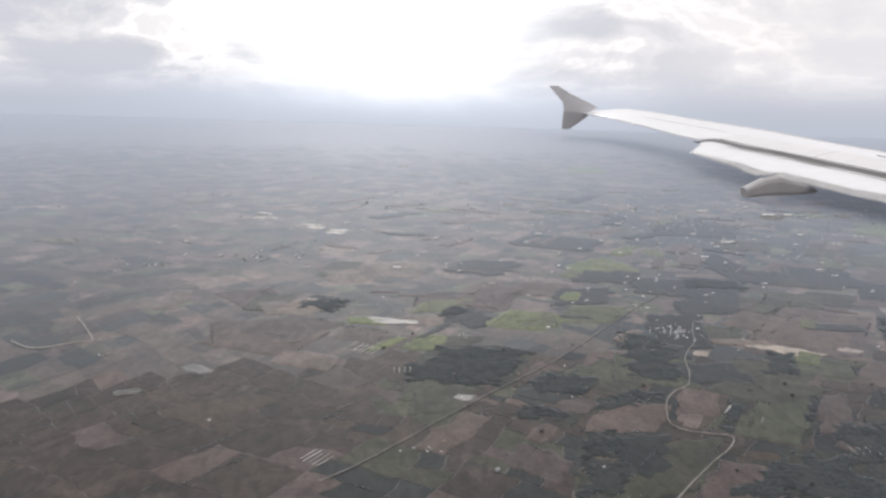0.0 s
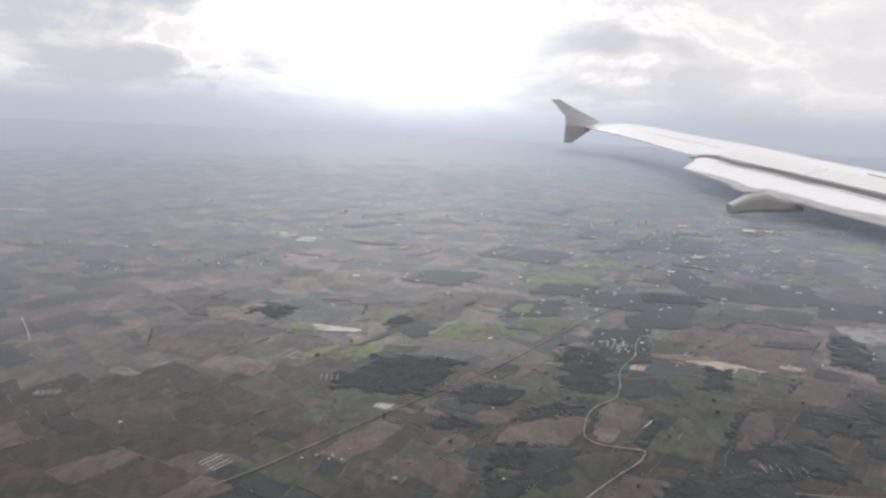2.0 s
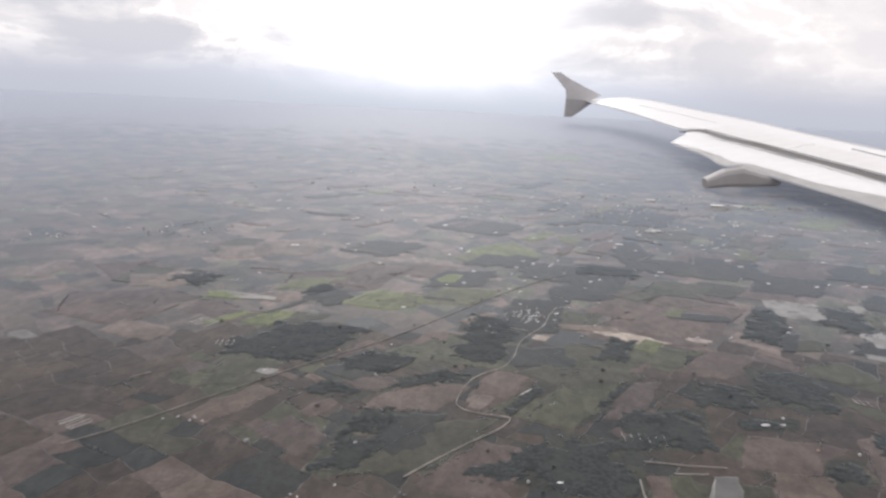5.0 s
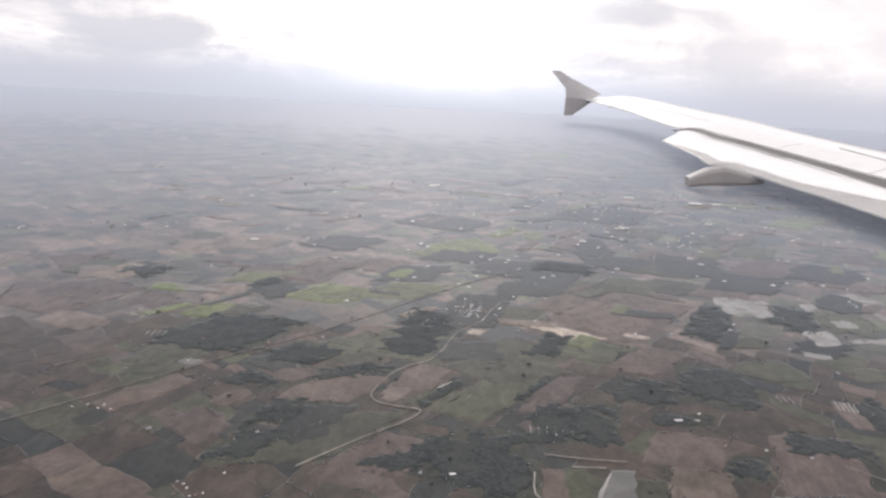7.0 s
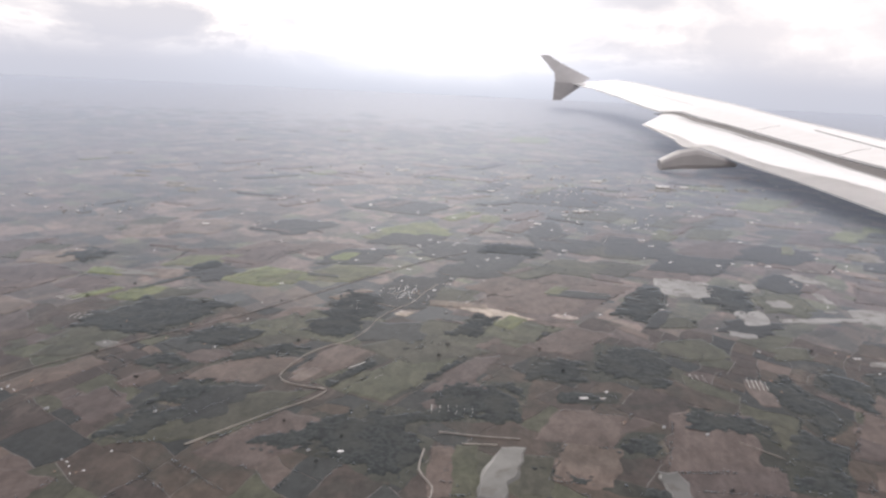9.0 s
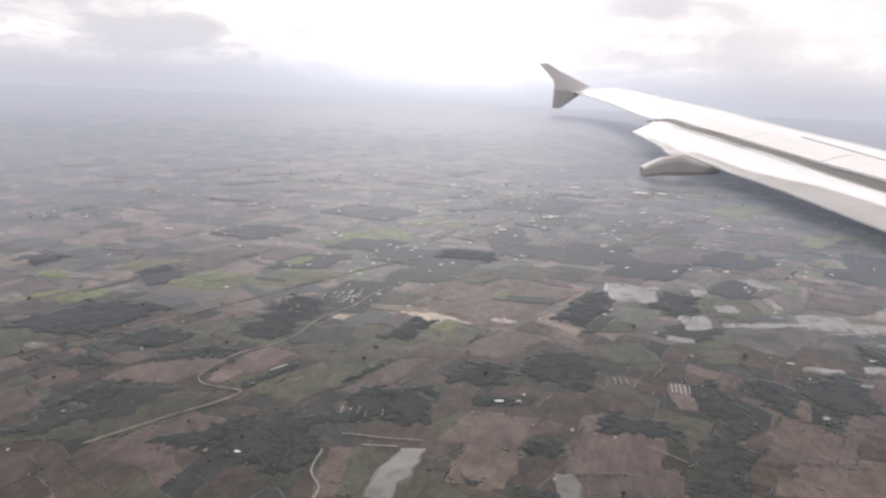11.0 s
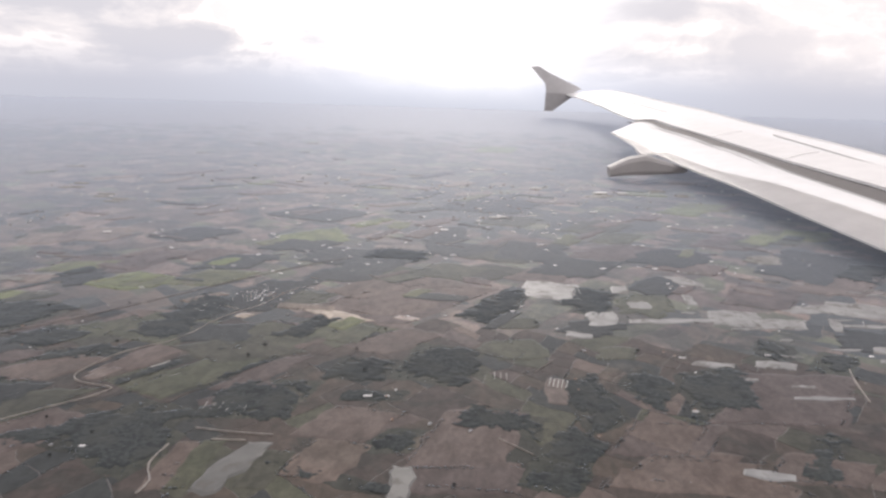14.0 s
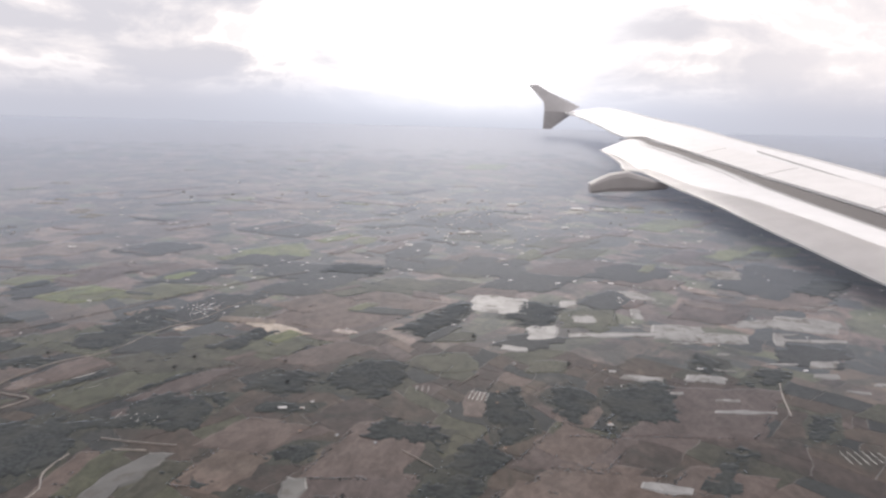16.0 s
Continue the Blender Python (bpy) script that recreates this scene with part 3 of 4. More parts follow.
def canopy(row):
    """A grove seen from above: one closed, swelling roof of treetops with a ragged edge that drops to the ground."""
    x, y, length, width, direction, skew = row
    turn = pose(x, y, 0, 0, 0, direction)
    lean = Vector((math.cos(radians(skew)), math.sin(radians(skew))))
    cell = 1.5 if y < 700 else 2.4
    nu, nv = [min(90, max(8, int(1.25 * d / cell))) for d in (length, width)]
    soft_u, soft_v = 5.0 / length, 5.0 / width
    bm = bmesh.new()
    grid = []
    for iu in range(nu + 1):
        line = []
        for iv in range(nv + 1):
            u, v = (iu / nu - 0.5) * 1.25, (iv / nv - 0.5) * 1.25
            p = turn @ Vector((u * length + v * width * lean.x, v * width * lean.y, 0))
            jag = noise.fractal((p.x * 0.07, p.y * 0.07, 8.0), 0.4, 2.1, 5) + 1.3 * noise.noise((p.x * 0.022, p.y * 0.022, 6.0))
            inside = min((0.5 - abs(u)) / soft_u, (0.5 - abs(v)) / soft_v) - 0.5 + jag * 2.2
            swell = 0.8 + 0.22 * noise.noise((p.x * 0.07, p.y * 0.07, 2.0)) + 0.34 * noise.noise((p.x * 0.34, p.y * 0.34, 4.0))
            rise = max(0.0, min(1.0, inside * 0.55 + 0.4))
            z = -0.6 + (0.75 + 0.75 * swell) * rise * (2 - rise)
            line.append(bm.verts.new((p.x, p.y, z)))
        grid.append(line)
    for a, c in zip(grid, grid[1:]):
        for iv in range(nv):
            quad = (a[iv], a[iv + 1], c[iv + 1], c[iv])
            if max(q.co.z for q in quad) > -0.05:
                bm.faces.new(quad).smooth = True
    for v in [v for v in bm.verts if not v.link_faces]:
        bm.verts.remove(v)
    tagged(new("grove", mesh_of("grove", bm, LEAVES)), "dense dark green grove of treetops among fields", "grove", kind="structure")
    for _ in range(min(150, int(length * width / 26))):
        u, v = RNG.uniform(-0.62, 0.62), RNG.uniform(-0.62, 0.62)
        p = turn @ Vector((u * length + v * width * lean.x, v * width * lean.y, 0))
        if 0.38 < max(abs(u), abs(v)) < 0.50 and not is_open(p.x, p.y):
            WOODS.tree(p.x, p.y, 0.0, RNG.uniform(0.25, 0.5), RNG.uniform(1.0, 2.2), 1)


for row in GROVE_A + GROVE_B + GROVE_C + GROVE_D:
    x, y, length, width, direction, skew = row
    field("field", (x, y, length + 4, width + 4, direction, skew), VERGE, "rough overgrown grass round a grove", "field", 4.0, 0.1, -0.08)
for row in EARTH_A + EARTH_B + EARTH_C:
    field("field", row, EARTH, "bare brown ploughed field with uneven edges", "field")
for row in GRASS_A + GRASS_B + GRASS_C:
    field("field", row, GRASS, "dull green pasture field with uneven edges", "field")
for row in CROP_A + CROP_B:
    field("field", row, CROP, "bright yellow-green crop field", "field")
for row in PALE_A + PALE_B:
    if row[1] > 1500:
        field("field", row, SAND, "bare pale sandy ground", "field", 6.0)
    else:
        field("field", row, PALE, "pale dry tan field", "field", 2.0)
for row in SCRUB_A + SCRUB_B:
    field("field", row, SCRUB, "dark overgrown land with ragged edges", "field", 8.0, 0.15)
for row in SAND_A:
    field("field", row, SAND, "bare pale sandy ground", "field", 5.0, 0.1, 0.1)
for row in POND_A:
    field("pond", row, SILT, "shallow flooded plot with pale silty water", "pond", 4.5, 0.12, 0.2)
for row in POND_B + POND_C:
    field("pond", row, WATER, "shallow muddy pond reflecting the grey sky", "pond", 4.5, 0.12, 0.2)
STREAK = random.Random(33)
for _ in range(70):
    y = STREAK.uniform(640, 1700)
    x = STREAK.gauss(260 + (y - 640) * 0.15, 170 + y * 0.12)
    size = max(1.0, y / 800)
    row = (x, y, STREAK.uniform(26, 70) * size, STREAK.uniform(7, 24) * size, GRAIN + STREAK.choice((0, 0, -70)) + STREAK.gauss(0, 9), STREAK.gauss(-75, 12))
    mat, label = STREAK.choice(((CROP, "narrow yellow-green crop strip"), (EARTH, "narrow brown ploughed strip"), (PALE, "narrow pale stubble strip"), (SCRUB, "narrow dark overgrown strip")))
    field("field", row, mat, label, "field", min(3.5, 0.14 * row[3]), 0.1, 0.06)
SLIVER = random.Random(21)
for _ in range(24):
    y = SLIVER.uniform(555, 900)
    row = (SLIVER.gauss(900 + (y - 700) * 0.35, 95), y, SLIVER.uniform(8, 30), SLIVER.uniform(1.5, 4.0), SLIVER.gauss(4, 8), 80)
    field("pond", row, SILT, "narrow flooded strip between plots", "pond", 1.8, 0.1, 0.2)

for row in GROVE_A + GROVE_B + GROVE_C + GROVE_D:
    canopy(row)

for row in ((-195, 2273, 28.3, 9.6, 1, 86), (-43, 2348, 42.1, 11.6, 4, 77), (-278, 1983, 32.6, 8.4, 0, 79), (-3, 2082, 29.3, 9.2, 0, 88), (1023, 1698, 62.4, 14.7, 4, 94), (535, 1829, 59.8, 13.5, 1, 95), (-453, 1633, 44.9, 8.7, 6, 77), (129, 1937, 38.9, 7.2, 4, 83), (370, 1679, 42.8, 5.8, 3, 84), (708, 1885, 43.6, 9.4, -2, 96)):
    field("pond", row, SILT, "far pond reflecting the sky", "pond", 3.0, 0.12, 0.2)

# roads
for name, points, width, label in (
        ("road", ((-61, 417), (-35, 441), (13, 495), (74, 564), (144, 638), (228, 748), (301, 839), (358, 893)), 0.8, "straight grey country road between fields"),
        ("road", ((170, 396), (190, 418), (217, 446), (237, 465), (247, 482), (234, 486), (217, 490), (206, 501), (210, 524), (220, 549), (234, 566), (249, 578), (262, 608), (269, 637), (283, 665), (299, 688), (311, 724), (324, 754)), 0.62, "winding pale gravel road through fields"),
        ("track", ((-398, 667), (-366, 648), (-332, 666), (-321, 671), (-345, 709), (-368, 741)), 1.6, "pale dirt track through brown land"),
        ("track", ((860, 589), (852, 564), (843, 523)), 0.9, "dirt track past flooded plots"),
        ("track", ((335, 429), (363, 426), (391, 425)), 0.55, "pale earth bank beside a pond"),
        ("track", ((351, 415), (375, 416)), 0.5, "short pale earth bank beside a pond"),
        ("track", ((331, 350), (333, 364), (324, 382), (326, 406)), 0.9, "pale dirt track along a ditch")):
    ob = new(name, mesh_of(name, ribbon(points, width), TARMAC if "straight" in label else ROAD))
    tagged(ob, label, "road", kind="structure")

LANES = random.Random(47)
for _ in range(24):
    y = LANES.uniform(420, 1150)
    x = LANES.uniform(250 - y * 0.6, 420 + y * 0.62)
    turn = radians(GRAIN + LANES.choice((0, 0, 90, -75)) + LANES.gauss(0, 6))
    span = LANES.uniform(12, 46) * max(1.0, y / 800)
    ahead = Vector((math.cos(turn), math.sin(turn))) * span / 2
    side = Vector((-ahead.y, ahead.x)) * LANES.gauss(0, 0.03)
    at = Vector((x, y))
    ob = new("track", mesh_of("track", ribbon((at - ahead, at + side, at + ahead), LANES.uniform(0.25, 0.5) * max(1.0, y / 800), 5.0), ROAD))
    tagged(ob, "short pale earth track along a field edge", "track", kind="structure")

# hedges and single bushes along the edges of the named fields
EDGE = random.Random(61)
for row in EARTH_A + EARTH_B + EARTH_C + GRASS_A + GRASS_B + GRASS_C + CROP_A + CROP_B:
    x, y, length, width, direction, skew = row
    if y > 950:
        continue
    turn = pose(x, y, 0, 0, 0, direction)
    lean = Vector((math.cos(radians(skew)), math.sin(radians(skew)), 0)) * width
    along = Vector((length, 0, 0))
    for a, b in ((-along - lean, along - lean), (along - lean, along + lean), (along + lean, -along + lean), (-along + lean, -along - lean)):
        if EDGE.random() < 0.45:
            continue
        a, b = turn @ (a * 0.51), turn @ (b * 0.51)
        count = int((b - a).length / 0.9)
        for k in range(count):
            p = a.lerp(b, (k + EDGE.random()) / count)
            if noise.noise((p.x * 0.06, p.y * 0.06, 12.0)) > EDGE.uniform(-0.15, 0.35):
                HEDGES.tree(p.x + EDGE.gauss(0, 0.7), p.y + EDGE.gauss(0, 0.7), 0.2, EDGE.uniform(0.25, 0.5), EDGE.uniform(0.7, 1.4), 1)

WOODS.make("woodland", "dark green treetops of groves and thickets", "woodland")
HEDGES.make("hedgerow", "dark uneven hedgerows along field edges", "hedge")


# ---- buildings ----
def box(bm, x0, x1, y0, y1, z0, z1):
    v = [bm.verts.new((x, y, z)) for z in (z0, z1) for x, y in ((x0, y0), (x1, y0), (x1, y1), (x0, y1))]
    for f in ((3, 2, 1, 0), (4, 5, 6, 7), (0, 1, 5, 4), (1, 2, 6, 5), (2, 3, 7, 6), (3, 0, 4, 7)):
        bm.faces.new([v[k] for k in f])


def house(length, width, height, pitch, roof_mat, label, category="house"):
    """A gabled house with overhanging roof sheets, door and windows."""
    base = new("house")
    l, w = length / 2, width / 2
    bm = bmesh.new()
    a = [bm.verts.new((x, y, z)) for x in (-l, l) for y, z in ((-w, 0), (w, 0), (w, height), (0, height + pitch), (-w, height))]
    bm.faces.new(a[:5]), bm.faces.new(a[5:])
    for k in range(5):
        bm.faces.new((a[k], a[(k + 1) % 5], a[5 + (k + 1) % 5], a[5 + k]))
    part("wall", bm, PLASTER, base)
    for side in (-1, 1):
        bm = bmesh.new()
        low, eave = height - 0.25 * pitch, (w + 0.25 * w) * side
        rim = [(-l * 1.08, 0, height + pitch + 0.08), (l * 1.08, 0, height + pitch + 0.08), (l * 1.08, eave, low), (-l * 1.08, eave, low)]
        up = [bm.verts.new(p) for p in rim]
        down = [bm.verts.new((p[0], p[1], p[2] - 0.10)) for p in rim]
        bm.faces.new(up), bm.faces.new(down[::-1])
        for k in range(4):
            bm.faces.new((up[k - 1], up[k], down[k], down[k - 1]))
        part("roof", bm, roof_mat, base)
    bm = bmesh.new()
    box(bm, -0.25, 0.25, -w - 0.04, -w + 0.02, 0, min(1.1, height * 0.8))
    part("door", bm, TIMBER, base)
    for x in (-l * 0.6, l * 0.6):
        bm = bmesh.new()
        box(bm, x - 0.35, x + 0.35, -w - 0.04, -w + 0.02, height * 0.4, height * 0.8)
        part("window", bm, PANE, base)
    return tagged(base, label, category)


def hall(length, width, height, label, category):
    """A long low-pitched shed with ribs on its roof."""
    base = new("warehouse")
    bm = bmesh.new()
    box(bm, -length / 2, length / 2, -width / 2, width / 2, 0, height)
    part("wall", bm, PLASTER, base)
    bm = bmesh.new()
    for side in (-1, 1):
        box(bm, -length / 2 - 0.4, length / 2 + 0.4, min(0, side * (width / 2 + 0.4)), max(0, side * (width / 2 + 0.4)), height, height + 0.25)
    for v in bm.verts:
        v.co.z += (1 - abs(v.co.y) / (width / 2 + 0.4)) * width * 0.12
    part("roof", bm, ROOF_METAL, base)
    bm = bmesh.new()
    box(bm, -1.2, 1.2, -width / 2 - 0.05, -width / 2 + 0.05, 0, height * 0.75)
    part("door", bm, TIMBER, base)
    return tagged(base, label, category)


def tunnel(length, radius):
    """A plastic-film tunnel with hoops."""
    base = new("polytunnel")
    bm = bmesh.new()
    rings = []
    for k in range(2):
        rings.append([bm.verts.new((length * (k - 0.5), radius * math.cos(math.pi * j / 8), 0.75 * radius * math.sin(math.pi * j / 8))) for j in range(9)])
    for j in range(8):
        bm.faces.new((rings[0][j], rings[0][j + 1], rings[1][j + 1], rings[1][j]))
    bm.faces.new(rings[0]), bm.faces.new(rings[1][::-1])
    part("cover", bm, FILM, base)
    for k in range(5):
        bm = bmesh.new()
        x = length * (k / 4 - 0.5)
        hoop = [[bm.verts.new((x + e, (radius + 0.03) * math.cos(math.pi * j / 8), (0.75 * radius + 0.03) * math.sin(math.pi * j / 8))) for j in range(9)] for e in (-0.05, 0.05)]
        for j in range(8):
            bm.faces.new((hoop[0][j], hoop[0][j + 1], hoop[1][j + 1], hoop[1][j]))
        part("hoop", bm, ROOF_SLATE, base)
    return tagged(base, "long white plastic-covered growing tunnel in a field", "polytunnel", "growing tunnels")


HOUSES = [house(4.2, 2.8, 1.4, 0.6, ROOF_METAL, "small farmhouse with a pale sheet-metal roof"),
          house(3.6, 2.6, 1.3, 0.6, ROOF_RUST, "small village house with a rusty brown roof"),
          house(4.8, 3.2, 2.0, 0.7, ROOF_SLATE, "two-storey village house with a grey roof")]
SHED = hall(22, 9, 2.2, "long pale warehouse with a white metal roof", "warehouse")
USED = set()


def settle(proto, x, y, turn, scale=1.0, z=0.2, group=""):
    """Puts the first of a kind in place, then copies."""
    m = pose(x, y, z, 0, 0, turn)
    if proto.name not in USED:
        USED.add(proto.name)
        proto.matrix_world = m @ Matrix.Scale(scale, 4)
        ob = proto
    else:
        ob = copy_thing(proto, m)
        ob.scale = (scale,) * 3
    if group:
        ob["group"] = group
    return ob


PLACE = random.Random(5)


def cluster(x, y, count, rx, ry, group, scale=1.0):
    for _ in range(count):
        px, py = PLACE.gauss(x, rx), PLACE.gauss(y, ry)
        settle(PLACE.choice((HOUSES[0], HOUSES[0], HOUSES[0], HOUSES[2]) if scale > 1 else (HOUSES[0], HOUSES[0], HOUSES[0], HOUSES[1], HOUSES[2])), px, py, GRAIN + PLACE.choice((0, 90)) + PLACE.gauss(0, 12), scale * PLACE.uniform(0.8, 1.3), 0.06, group)


cluster(292, 723, 70, 11, 15, "village houses", 0.40)
cluster(250, 677, 22, 9, 14, "village houses", 0.34)
cluster(339, 755, 8, 6, 6, "village houses", 0.34)
cluster(-187, 1055, 14, 30, 26, "hamlet houses", 0.75)
cluster(-258, 1030, 9, 30, 26, "hamlet houses", 0.75)
cluster(-387, 966, 8, 36, 20, "hamlet houses", 0.75)
cluster(555, 1256, 40, 55, 80, "town houses", 0.8)
cluster(606, 1478, 28, 120, 80, "town houses", 0.9)
cluster(818, 1492, 20, 180, 80, "town houses", 0.9)
cluster(273, 1620, 8, 160, 60, "town houses", 1.1)
cluster(12, 462, 7, 8, 5, "farm houses", 0.38)
cluster(108, 364, 8, 12, 8, "farm houses", 0.28)
for x, y in ((-129, 821), (-98, 822), (458, 676), (452, 672), (469, 455), (497, 451), (702, 608), (466, 503), (460, 491), (612, 519), (697, 494),
             (617, 447), (710, 601), (526, 444), (-297, 632), (-291, 635), (59, 432), (134, 436), (42, 548), (24, 472), (251, 397), (-157, 502)):
    settle(PLACE.choice(HOUSES), x, y, GRAIN + PLACE.uniform(-20, 20), PLACE.uniform(0.45, 0.65), 0.08, "farm houses")
for _ in range(66):
    y = PLACE.uniform(520, 1500)
    x = PLACE.uniform(300 - y * 0.75, 400 + y * 0.75)
    if not is_open(x, y):
        settle(PLACE.choice(HOUSES), x, y, GRAIN + PLACE.choice((0, 90)) + PLACE.gauss(0, 10), PLACE.uniform(0.4, 0.65) * max(1.0, y / 900), 0.06, "farm houses")
for x, y, scale in ((446, 490, 0.5), (461, 492, 0.3), (798, 613, 0.4), (272, 398, 0.3), (716, 597, 0.45), (697, 492, 0.35), (791, 1504, 2.0), (557, 1197, 1.4), (569, 1206, 1.2), (-25, 982, 0.8), (653, 1535, 1.8), (839, 1510, 1.6), (474, 1085, 0.9), (411, 1361, 1.1), (743, 1284, 1.0), (228, 1246, 0.9), (127, 1520, 1.2), (622, 1012, 0.7)):
    settle(SHED, x, y, 4 + PLACE.uniform(-8, 8), scale * 0.6, 0.2, "warehouses")

BARN = hall(7.5, 3.2, 0.7, "small barn with a bright sheet-metal roof", "barn")
for _ in range(290):
    y = PLACE.triangular(600, 1900, 900)
    x = PLACE.gauss(330 + y * 0.12, 140 + y * 0.28)
    if not is_open(x, y):
        settle(BARN, x, y, GRAIN * 0.3 + PLACE.gauss(0, 16), PLACE.uniform(0.35, 0.75) * max(0.8, y / 950), 0.06, "barns")

for _ in range(60):
    x, y = PLACE.gauss(640, 130), PLACE.gauss(1260, 190)
    if not is_open(x, y):
        settle(BARN, x, y, 4 + PLACE.gauss(0, 12), PLACE.uniform(0.4, 1.0), 0.06, "barns")

TUNNEL = tunnel(17, 0.3)
for x, y, count, gap, turn, scale in ((55, 697, 4, 4.0, 75, 0.7), (-46, 656, 5, 5.0, 62, 1.3), (344, 462, 6, 6.1, 90, 0.72), (550, 539, 3, 5.0, 88, 0.7), (264, 529, 2, 0.7, 52, 1.0), (284, 510, 1, 4.0, 52, 0.7),
                                     (868, 462, 6, 5.5, 95, 1.0), (-62, 801, 7, 6.0, 90, 0.5), (-10, 605, 4, 5.0, 92, 0.9), (-67, 447, 5, 4.0, 55, 1.0), (597, 530, 5, 3.5, 78, 1.0), (-239, 551, 3, 4.0, 12, 1.2)):
    across = Vector((-math.sin(radians(turn)), math.cos(radians(turn))))
    for k in range(count):
        off = across * gap * (k - (count - 1) / 2)
        settle(TUNNEL, x + off.x, y + off.y, turn + PLACE.uniform(-2, 2), scale * PLACE.uniform(0.8, 1.1), 0.6)


# ---- single trees ----
def lone_tree(height, spread, seed):
    base = new("tree")
    rnd = random.Random(seed)
    bm = bmesh.new()

    def limb(a, b, r0, r1):
        axis = (b - a).normalized()
        side = axis.orthogonal().normalized()
        other = axis.cross(side)
        rings = [[bm.verts.new(p + (side * math.cos(k * math.tau / 6) + other * math.sin(k * math.tau / 6)) * r) for k in range(6)] for p, r in ((a, r0), (b, r1))]
        for k in range(6):
            bm.faces.new((rings[0][k - 1], rings[0][k], rings[1][k], rings[1][k - 1]))

    fork = Vector((0, 0, height * 0.4))
    limb(Vector((0, 0, 0)), fork, height * 0.05, height * 0.03)
    tips = []
    for k in range(5):
        a = k * math.tau / 5 + rnd.uniform(-0.4, 0.4)
        tip = Vector((math.cos(a) * spread * 0.6, math.sin(a) * spread * 0.6, height * rnd.uniform(0.6, 0.85)))
        limb(fork, tip, height * 0.025, height * 0.008)
        tips.append(tip)
    part("trunk", bm, BARK, base)
    bm = bmesh.new()
    for tip in tips + [Vector((0, 0, height * 0.85))]:
        for _ in range(26):
            p = tip + Vector((rnd.gauss(0, spread * 0.26), rnd.gauss(0, spread * 0.26), rnd.gauss(0, height * 0.10)))
            q = Vector((rnd.gauss(0, 1), rnd.gauss(0, 1), rnd.gauss(0, 1))).normalized()
            r = q.orthogonal().normalized() * spread * 0.16
            s = q.cross(r) * 0.8
            bm.faces.new([bm.verts.new(p + d) for d in (r, s, -r, -s)])
    part("crown", bm, SCATTERED_LEAVES, base)
    return tagged(base, "dark green broadleaf tree beside a field", "tree", "field trees")


TREES = [lone_tree(4.6, 2.4, 1), lone_tree(3.6, 2.2, 2), lone_tree(5.4, 2.6, 3)]
for _ in range(22):
    x, y = PLACE.uniform(-150, 800), PLACE.uniform(340, 700)
    settle(PLACE.choice(TREES), x, y, PLACE.uniform(0, 360), PLACE.uniform(0.45, 0.8), 0.0)

# ---- the wing ----
# its own axes: span from the tip inboard, chord from the trailing edge forward, and up off the skin
WING = Matrix(((0.03700, 0.98398, -0.17440, 1109.5), (-0.99894, 0.03162, -0.03355, 4448.8), (-0.02750, 0.17546, 0.98410, 151.0), (0, 0, 0, 1)))


def between(table, s):
    for (s0, c0), (s1, c1) in zip(table, table[1:]):
        if s <= s1:
            return c0 + (c1 - c0) * (s - s0) / (s1 - s0)
    return table[-1][1]


def shell(stations, front, back, camber, thick, drop=None, rows=10):
    """A lofted skin between a front and a back edge, both given along the span."""
    bm = bmesh.new()
    rings = []
    for s in stations:
        a, b = between(back, s), between(front, s)
        chord = b - a
        ring = []
        for side in (1, -1):
            for k in range(rows + 1) if side > 0 else range(rows - 1, 0, -1):
                u = k / rows
                shape = math.sin(math.pi * u ** 0.75)
                up = camber * chord * shape if side > 0 else -thick * chord * shape
                if drop:
                    up -= drop * chord * u ** 3
                ring.append(bm.verts.new((s, a + chord * u, up)))
        rings.append(ring)
    for one, two in zip(rings, rings[1:]):
        for k in range(len(one)):
            f = bm.faces.new((one[k - 1], one[k], two[k], two[k - 1]))
            f.smooth = True
    bm.faces.new(rings[0]), bm.faces.new(rings[-1][::-1])
    return bm


def strip(stations, front, back, camber, drop, reach, lift):
    """A thin sheet laid as shade on the rear part of a skin made by shell()."""
    bm = bmesh.new()
    rows = []
    for s in stations:
        a, b = between(back, s), between(front, s)
        chord = b - a
        line = []
        for k in range(7):
            u = 0.01 + (between(reach, s) - 0.01) * k / 6
            line.append(bm.verts.new((s, a + chord * u, camber * chord * math.sin(math.pi * u ** 0.75) - drop * chord * u ** 3 + lift)))
        rows.append(line)
    for one, two in zip(rows, rows[1:]):
        for k in range(6):
            bm.faces.new((one[k], one[k + 1], two[k + 1], two[k]))
    bmesh.ops.solidify(bm, geom=bm.faces[:], thickness=0.8)
    return bm


def slab(rim, low, high):
    """A flat panel on the skin: its rim as (span, chord) places."""
    bm = bmesh.new()
    up = [bm.verts.new((s, c, high)) for s, c in rim]
    down = [bm.verts.new((s, c, low)) for s, c in rim]
    bm.faces.new(up), bm.faces.new(down[::-1])
    for k in range(len(rim)):
        bm.faces.new((up[k - 1], up[k], down[k], down[k - 1]))
    return bm


def fence(rim, s0, s1):
    """A plate standing on the tip: its rim as (chord, up) places."""
    bm = bmesh.new()
    one = [bm.verts.new((s0, c, u)) for c, u in rim]
    two = [bm.verts.new((s1, c, u)) for c, u in rim]
    bm.faces.new(one), bm.faces.new(two[::-1])
    for k in range(len(rim)):
        bm.faces.new((one[k - 1], one[k], two[k], two[k - 1]))
    return bm


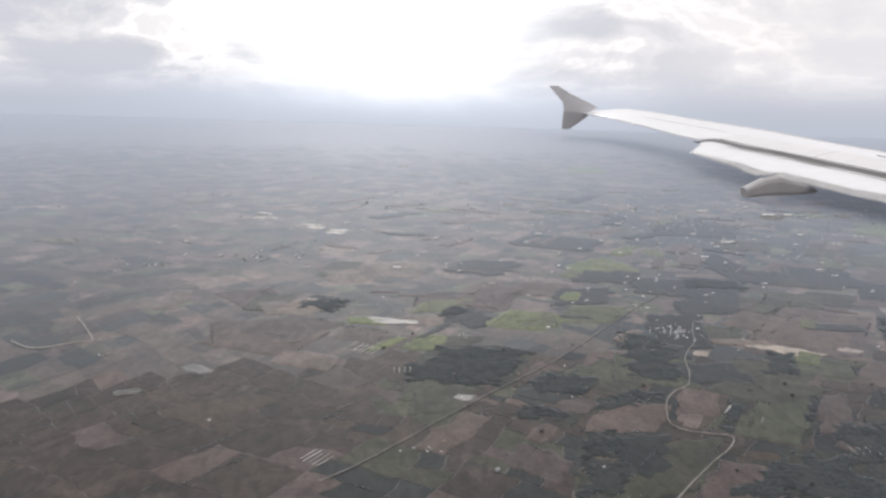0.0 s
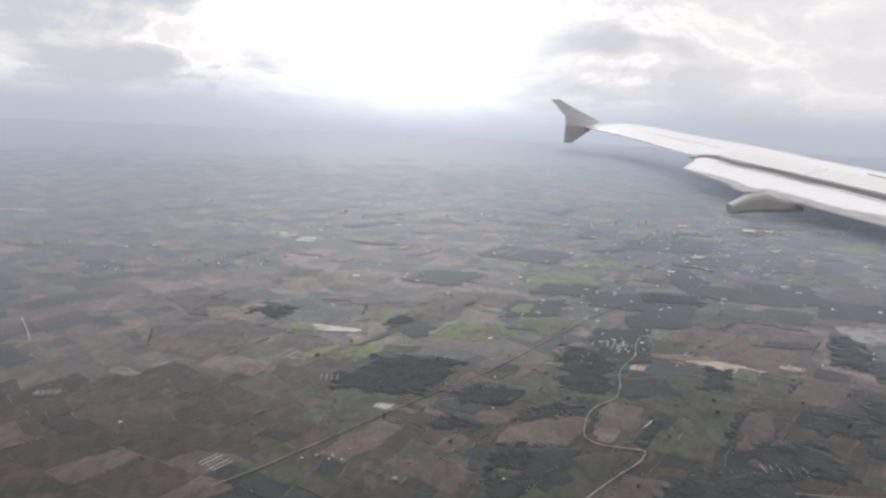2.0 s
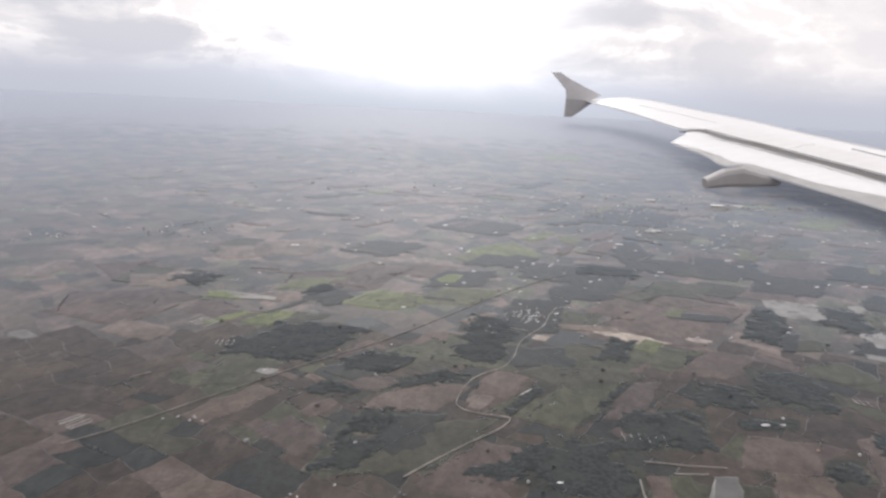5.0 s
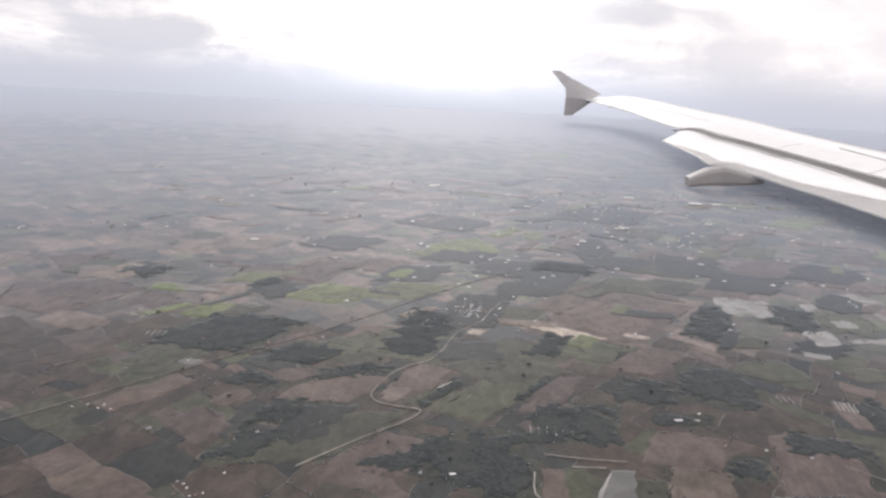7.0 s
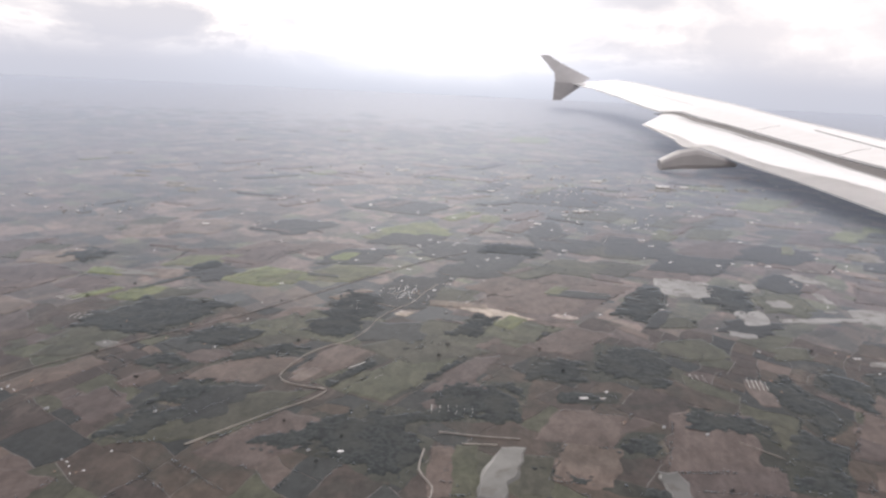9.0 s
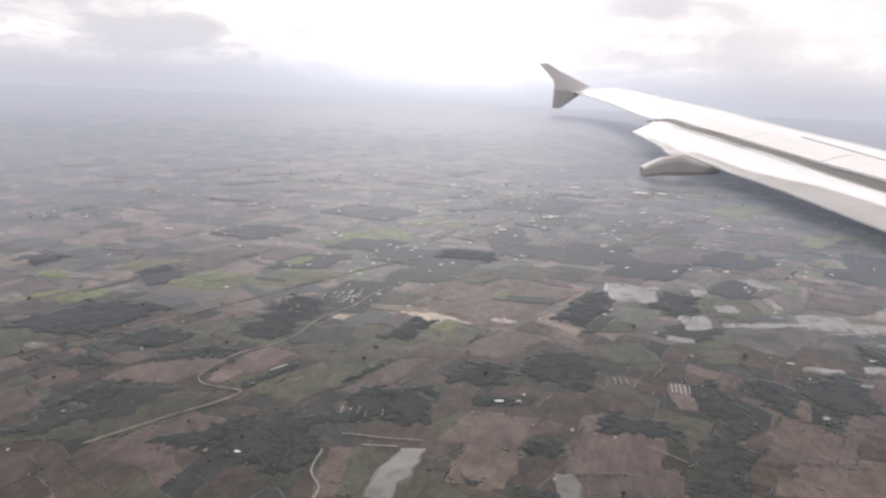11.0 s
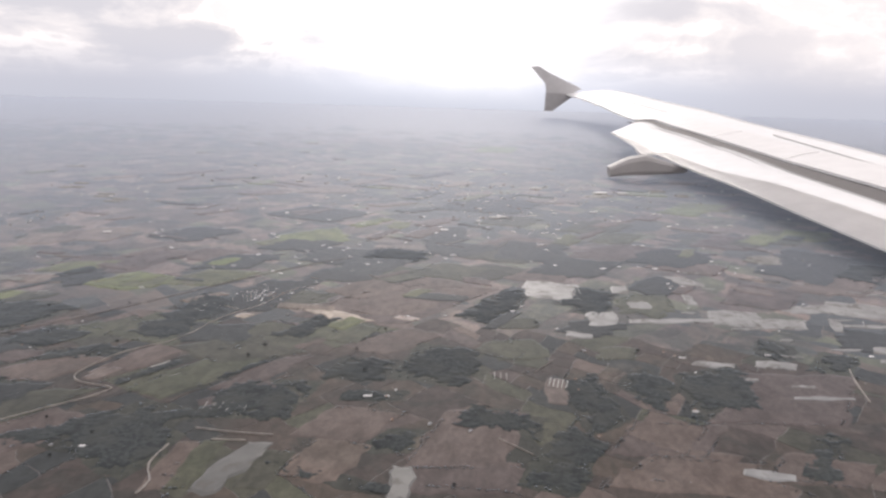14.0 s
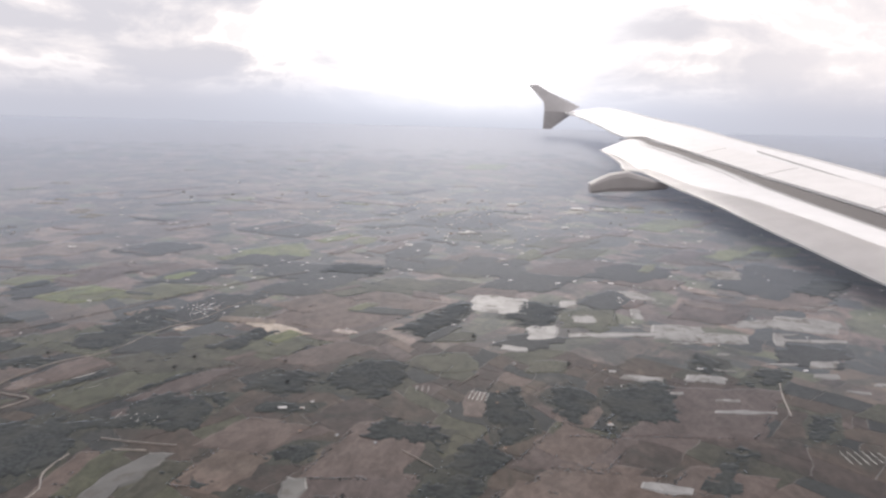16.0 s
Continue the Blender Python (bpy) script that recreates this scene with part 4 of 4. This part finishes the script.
def canoe(s, c0, u0, size, width):
    """A flap-track fairing: a wedge-shaped pod with a blunt tail, by its side profile (chord, top, bottom)."""
    bm = bmesh.new()
    rings = []
    for c, top, low, wide in ((0, 17, -9, 0.85), (52, 34, -13, 1.0), (92, 35, -19, 1.0), (148, 8, -23, 0.9), (182, -12, -25, 0.6), (192, -18, -24, 0.3)):
        mid, half = (top + low) / 2, (top - low) / 2
        ring = []
        for k in range(10):
            a = (k + 0.5) * math.tau / 10
            ca, sa = math.cos(a), math.sin(a)
            ring.append(bm.verts.new((s + width * wide * math.copysign(abs(ca) ** 0.45, ca), c0 + c * size, u0 + (mid + half * math.copysign(abs(sa) ** 0.6, sa)) * size)))
        rings.append(ring)
    for one, two in zip(rings, rings[1:]):
        for k in range(10):
            bm.faces.new((one[k - 1], one[k], two[k], two[k - 1]))
    bm.faces.new(rings[0]), bm.faces.new(rings[-1][::-1])
    return bm


def make_wing():
    wing = new("wing")
    wing.matrix_world = WING
    lead = ((12, -22), (40, 40), (80, 92), (124, 140), (220, 172), (400, 188), (639, 196), (1111, 190), (1446, 195), (1721, 200), (1987, 190), (2206, 181), (2526, 178), (2686, 181), (2920, 175), (3052, 172), (3800, 150))
    trail = ((12, -60), (60, -70), (215, -73), (532, -54), (761, -60), (1021, -57), (1550, -75), (1748, -73), (1762, -28), (1809, -16), (2024, -20), (2218, -7), (2418, -6), (2579, -4), (2717, -1), (2841, -1), (2970, 6), (3148, 14), (3300, 20), (3800, 38))
    stops = [12, 26, 40, 60, 80, 124, 170, 220, 300, 400, 532, 639, 761, 900, 1021, 1111, 1300, 1446, 1550, 1748, 1762, 1809, 1900, 2024, 2218, 2418, 2579, 2717, 2841, 2970, 3148, 3300, 3550, 3800]
    part("wing_skin", shell(stops, lead, trail, 0.014, 0.03), SKIN, wing, "glossy white upper wing skin")
    gap_front = ((1752, -60), (1780, -22), (1809, -13), (2024, -17), (2218, -4), (2579, -1), (2841, 2), (2970, 9), (3148, 17), (3300, 23), (3800, 41))
    gap_back = ((1752, -96), (1812, -66), (2081, -66), (2277, -52), (2459, -47), (2759, -46), (2898, -57), (3036, -57), (3364, -53), (3800, -46))
    # a dark sheet fills the gap, in place of the shade inside it
    part("flap_slot_shade", shell([1756, 1780, 1809, 1900, 2024, 2218, 2400, 2579, 2759, 2898, 3036, 3148, 3300, 3550, 3800], gap_front, gap_back, -0.1, 0.16), SLOT_SHADE, wing, "dark sheet for the shade in the slot ahead of the lowered flap")
    flap_front = ((1805, -78), (1822, -48), (1890, -37), (2081, -36), (2277, -21), (2459, -17), (2614, -14), (2759, -16), (2898, -25), (3036, -24), (3216, -20), (3364, -16), (3800, 0))
    flap_back = ((1805, -88), (1842, -100), (1988, -209), (2192, -213), (2364, -218), (2436, -232), (2500, -236), (2540, -204), (2682, -198), (2839, -192), (2953, -182), (3065, -176), (3165, -173), (3283, -170), (3800, -150))
    stops = [1805, 1822, 1842, 1890, 1940, 1988, 2081, 2192, 2277, 2364, 2436, 2500, 2540, 2614, 2682, 2759, 2839, 2953, 3065, 3165, 3283, 3420, 3600, 3800]
    part("flap", shell(stops, flap_front, flap_back, 0.03, 0.02, 0.03), SKIN, wing, "white lowered trailing-edge flap")
    reach = ((1995, 0.05), (2292, 0.14), (2616, 0.17), (2890, 0.19), (3051, 0.42), (3317, 0.52), (3800, 0.55))
    # the flap's shaded rear, put on as a greyer sheet
    part("flap_shade_sheet", strip([1995, 2192, 2364, 2436, 2500, 2540, 2682, 2839, 2953, 3065, 3165, 3283, 3420, 3600, 3790], flap_front, flap_back, 0.03, 0.03, reach, 1.2), SPOILER_AND_SHADE, wing, "pale grey sheet laid on the rear of the flap for its shade")
    # spoiler panels ahead of the slot, their joints slanting forward
    for s0, s1 in ((1815, 2400), (2408, 2838), (2846, 3250), (3258, 3790)):
        a0, a1 = between(trail, s0) + 3, between(trail, s1) + 3
        rim = [(s0, a0), ((s0 + s1) / 2, between(trail, (s0 + s1) / 2) + 3), (s1, a1), (s1 - 24, a1 + 54), (s1 - 26, a1 + 92), (s0 - 26, a0 + 98), (s0 - 24, a0 + 54)]
        part("spoiler", slab(rim, 0.6, 4.4), SPOILER_AND_SHADE, wing, "pale spoiler panel")
    for s0, s1, c0, c1 in ((724, 1677, 66, 77), (2505, 3051, 123, 105), (3051, 3790, 105, 92)):
        part("panel_seam", slab([(s0, c0), (s1, c1), (s1, c1 + 2), (s0, c0 + 2)], 0.0, 4.4), SEAM, wing, "thin grey panel seam")
    part("aileron", slab([(620, -50), (1021, -52), (1550, -70), (1735, -68), (1728, -14), (1300, 12), (640, 22)], 0.5, 3.4), SKIN, wing)
    for s in (330, 640, 960):
        part("hinge_fairing", canoe(s, between(trail, s) - 9, -1, 0.13, 8), SKIN, wing)
    tip = part("wingtip_fence", fence([(-263, 200), (-212, 193), (-147, 140), (-60, 82), (30, 22), (-40, -2), (-150, 22), (-188, 30), (-186, 85)], 66, 76), FENCE_PAINT, wing, "grey upright wingtip fence")
    part("lower_fence", fence([(-189, 34), (-150, 24), (-20, -10), (-163, -84), (-211, -77)], 64, 74), FENCE_SHADED, tip)
    # this fairing's shaded side is put into its grey colour
    part("flap_track_fairing", canoe(2690, -363, 0, 1.0, 20), FAIRING_SHADED, wing, "boat-shaped flap track fairing, coloured grey for the shade under the flap")
    part("flap_track_fairing", canoe(3780, -196, -2, 0.22, 7), SKIN, wing, "white boat-shaped flap track fairing")
    tagged(wing, "white swept airliner wing with lowered flap over farmland", "airplane wing")


make_wing()
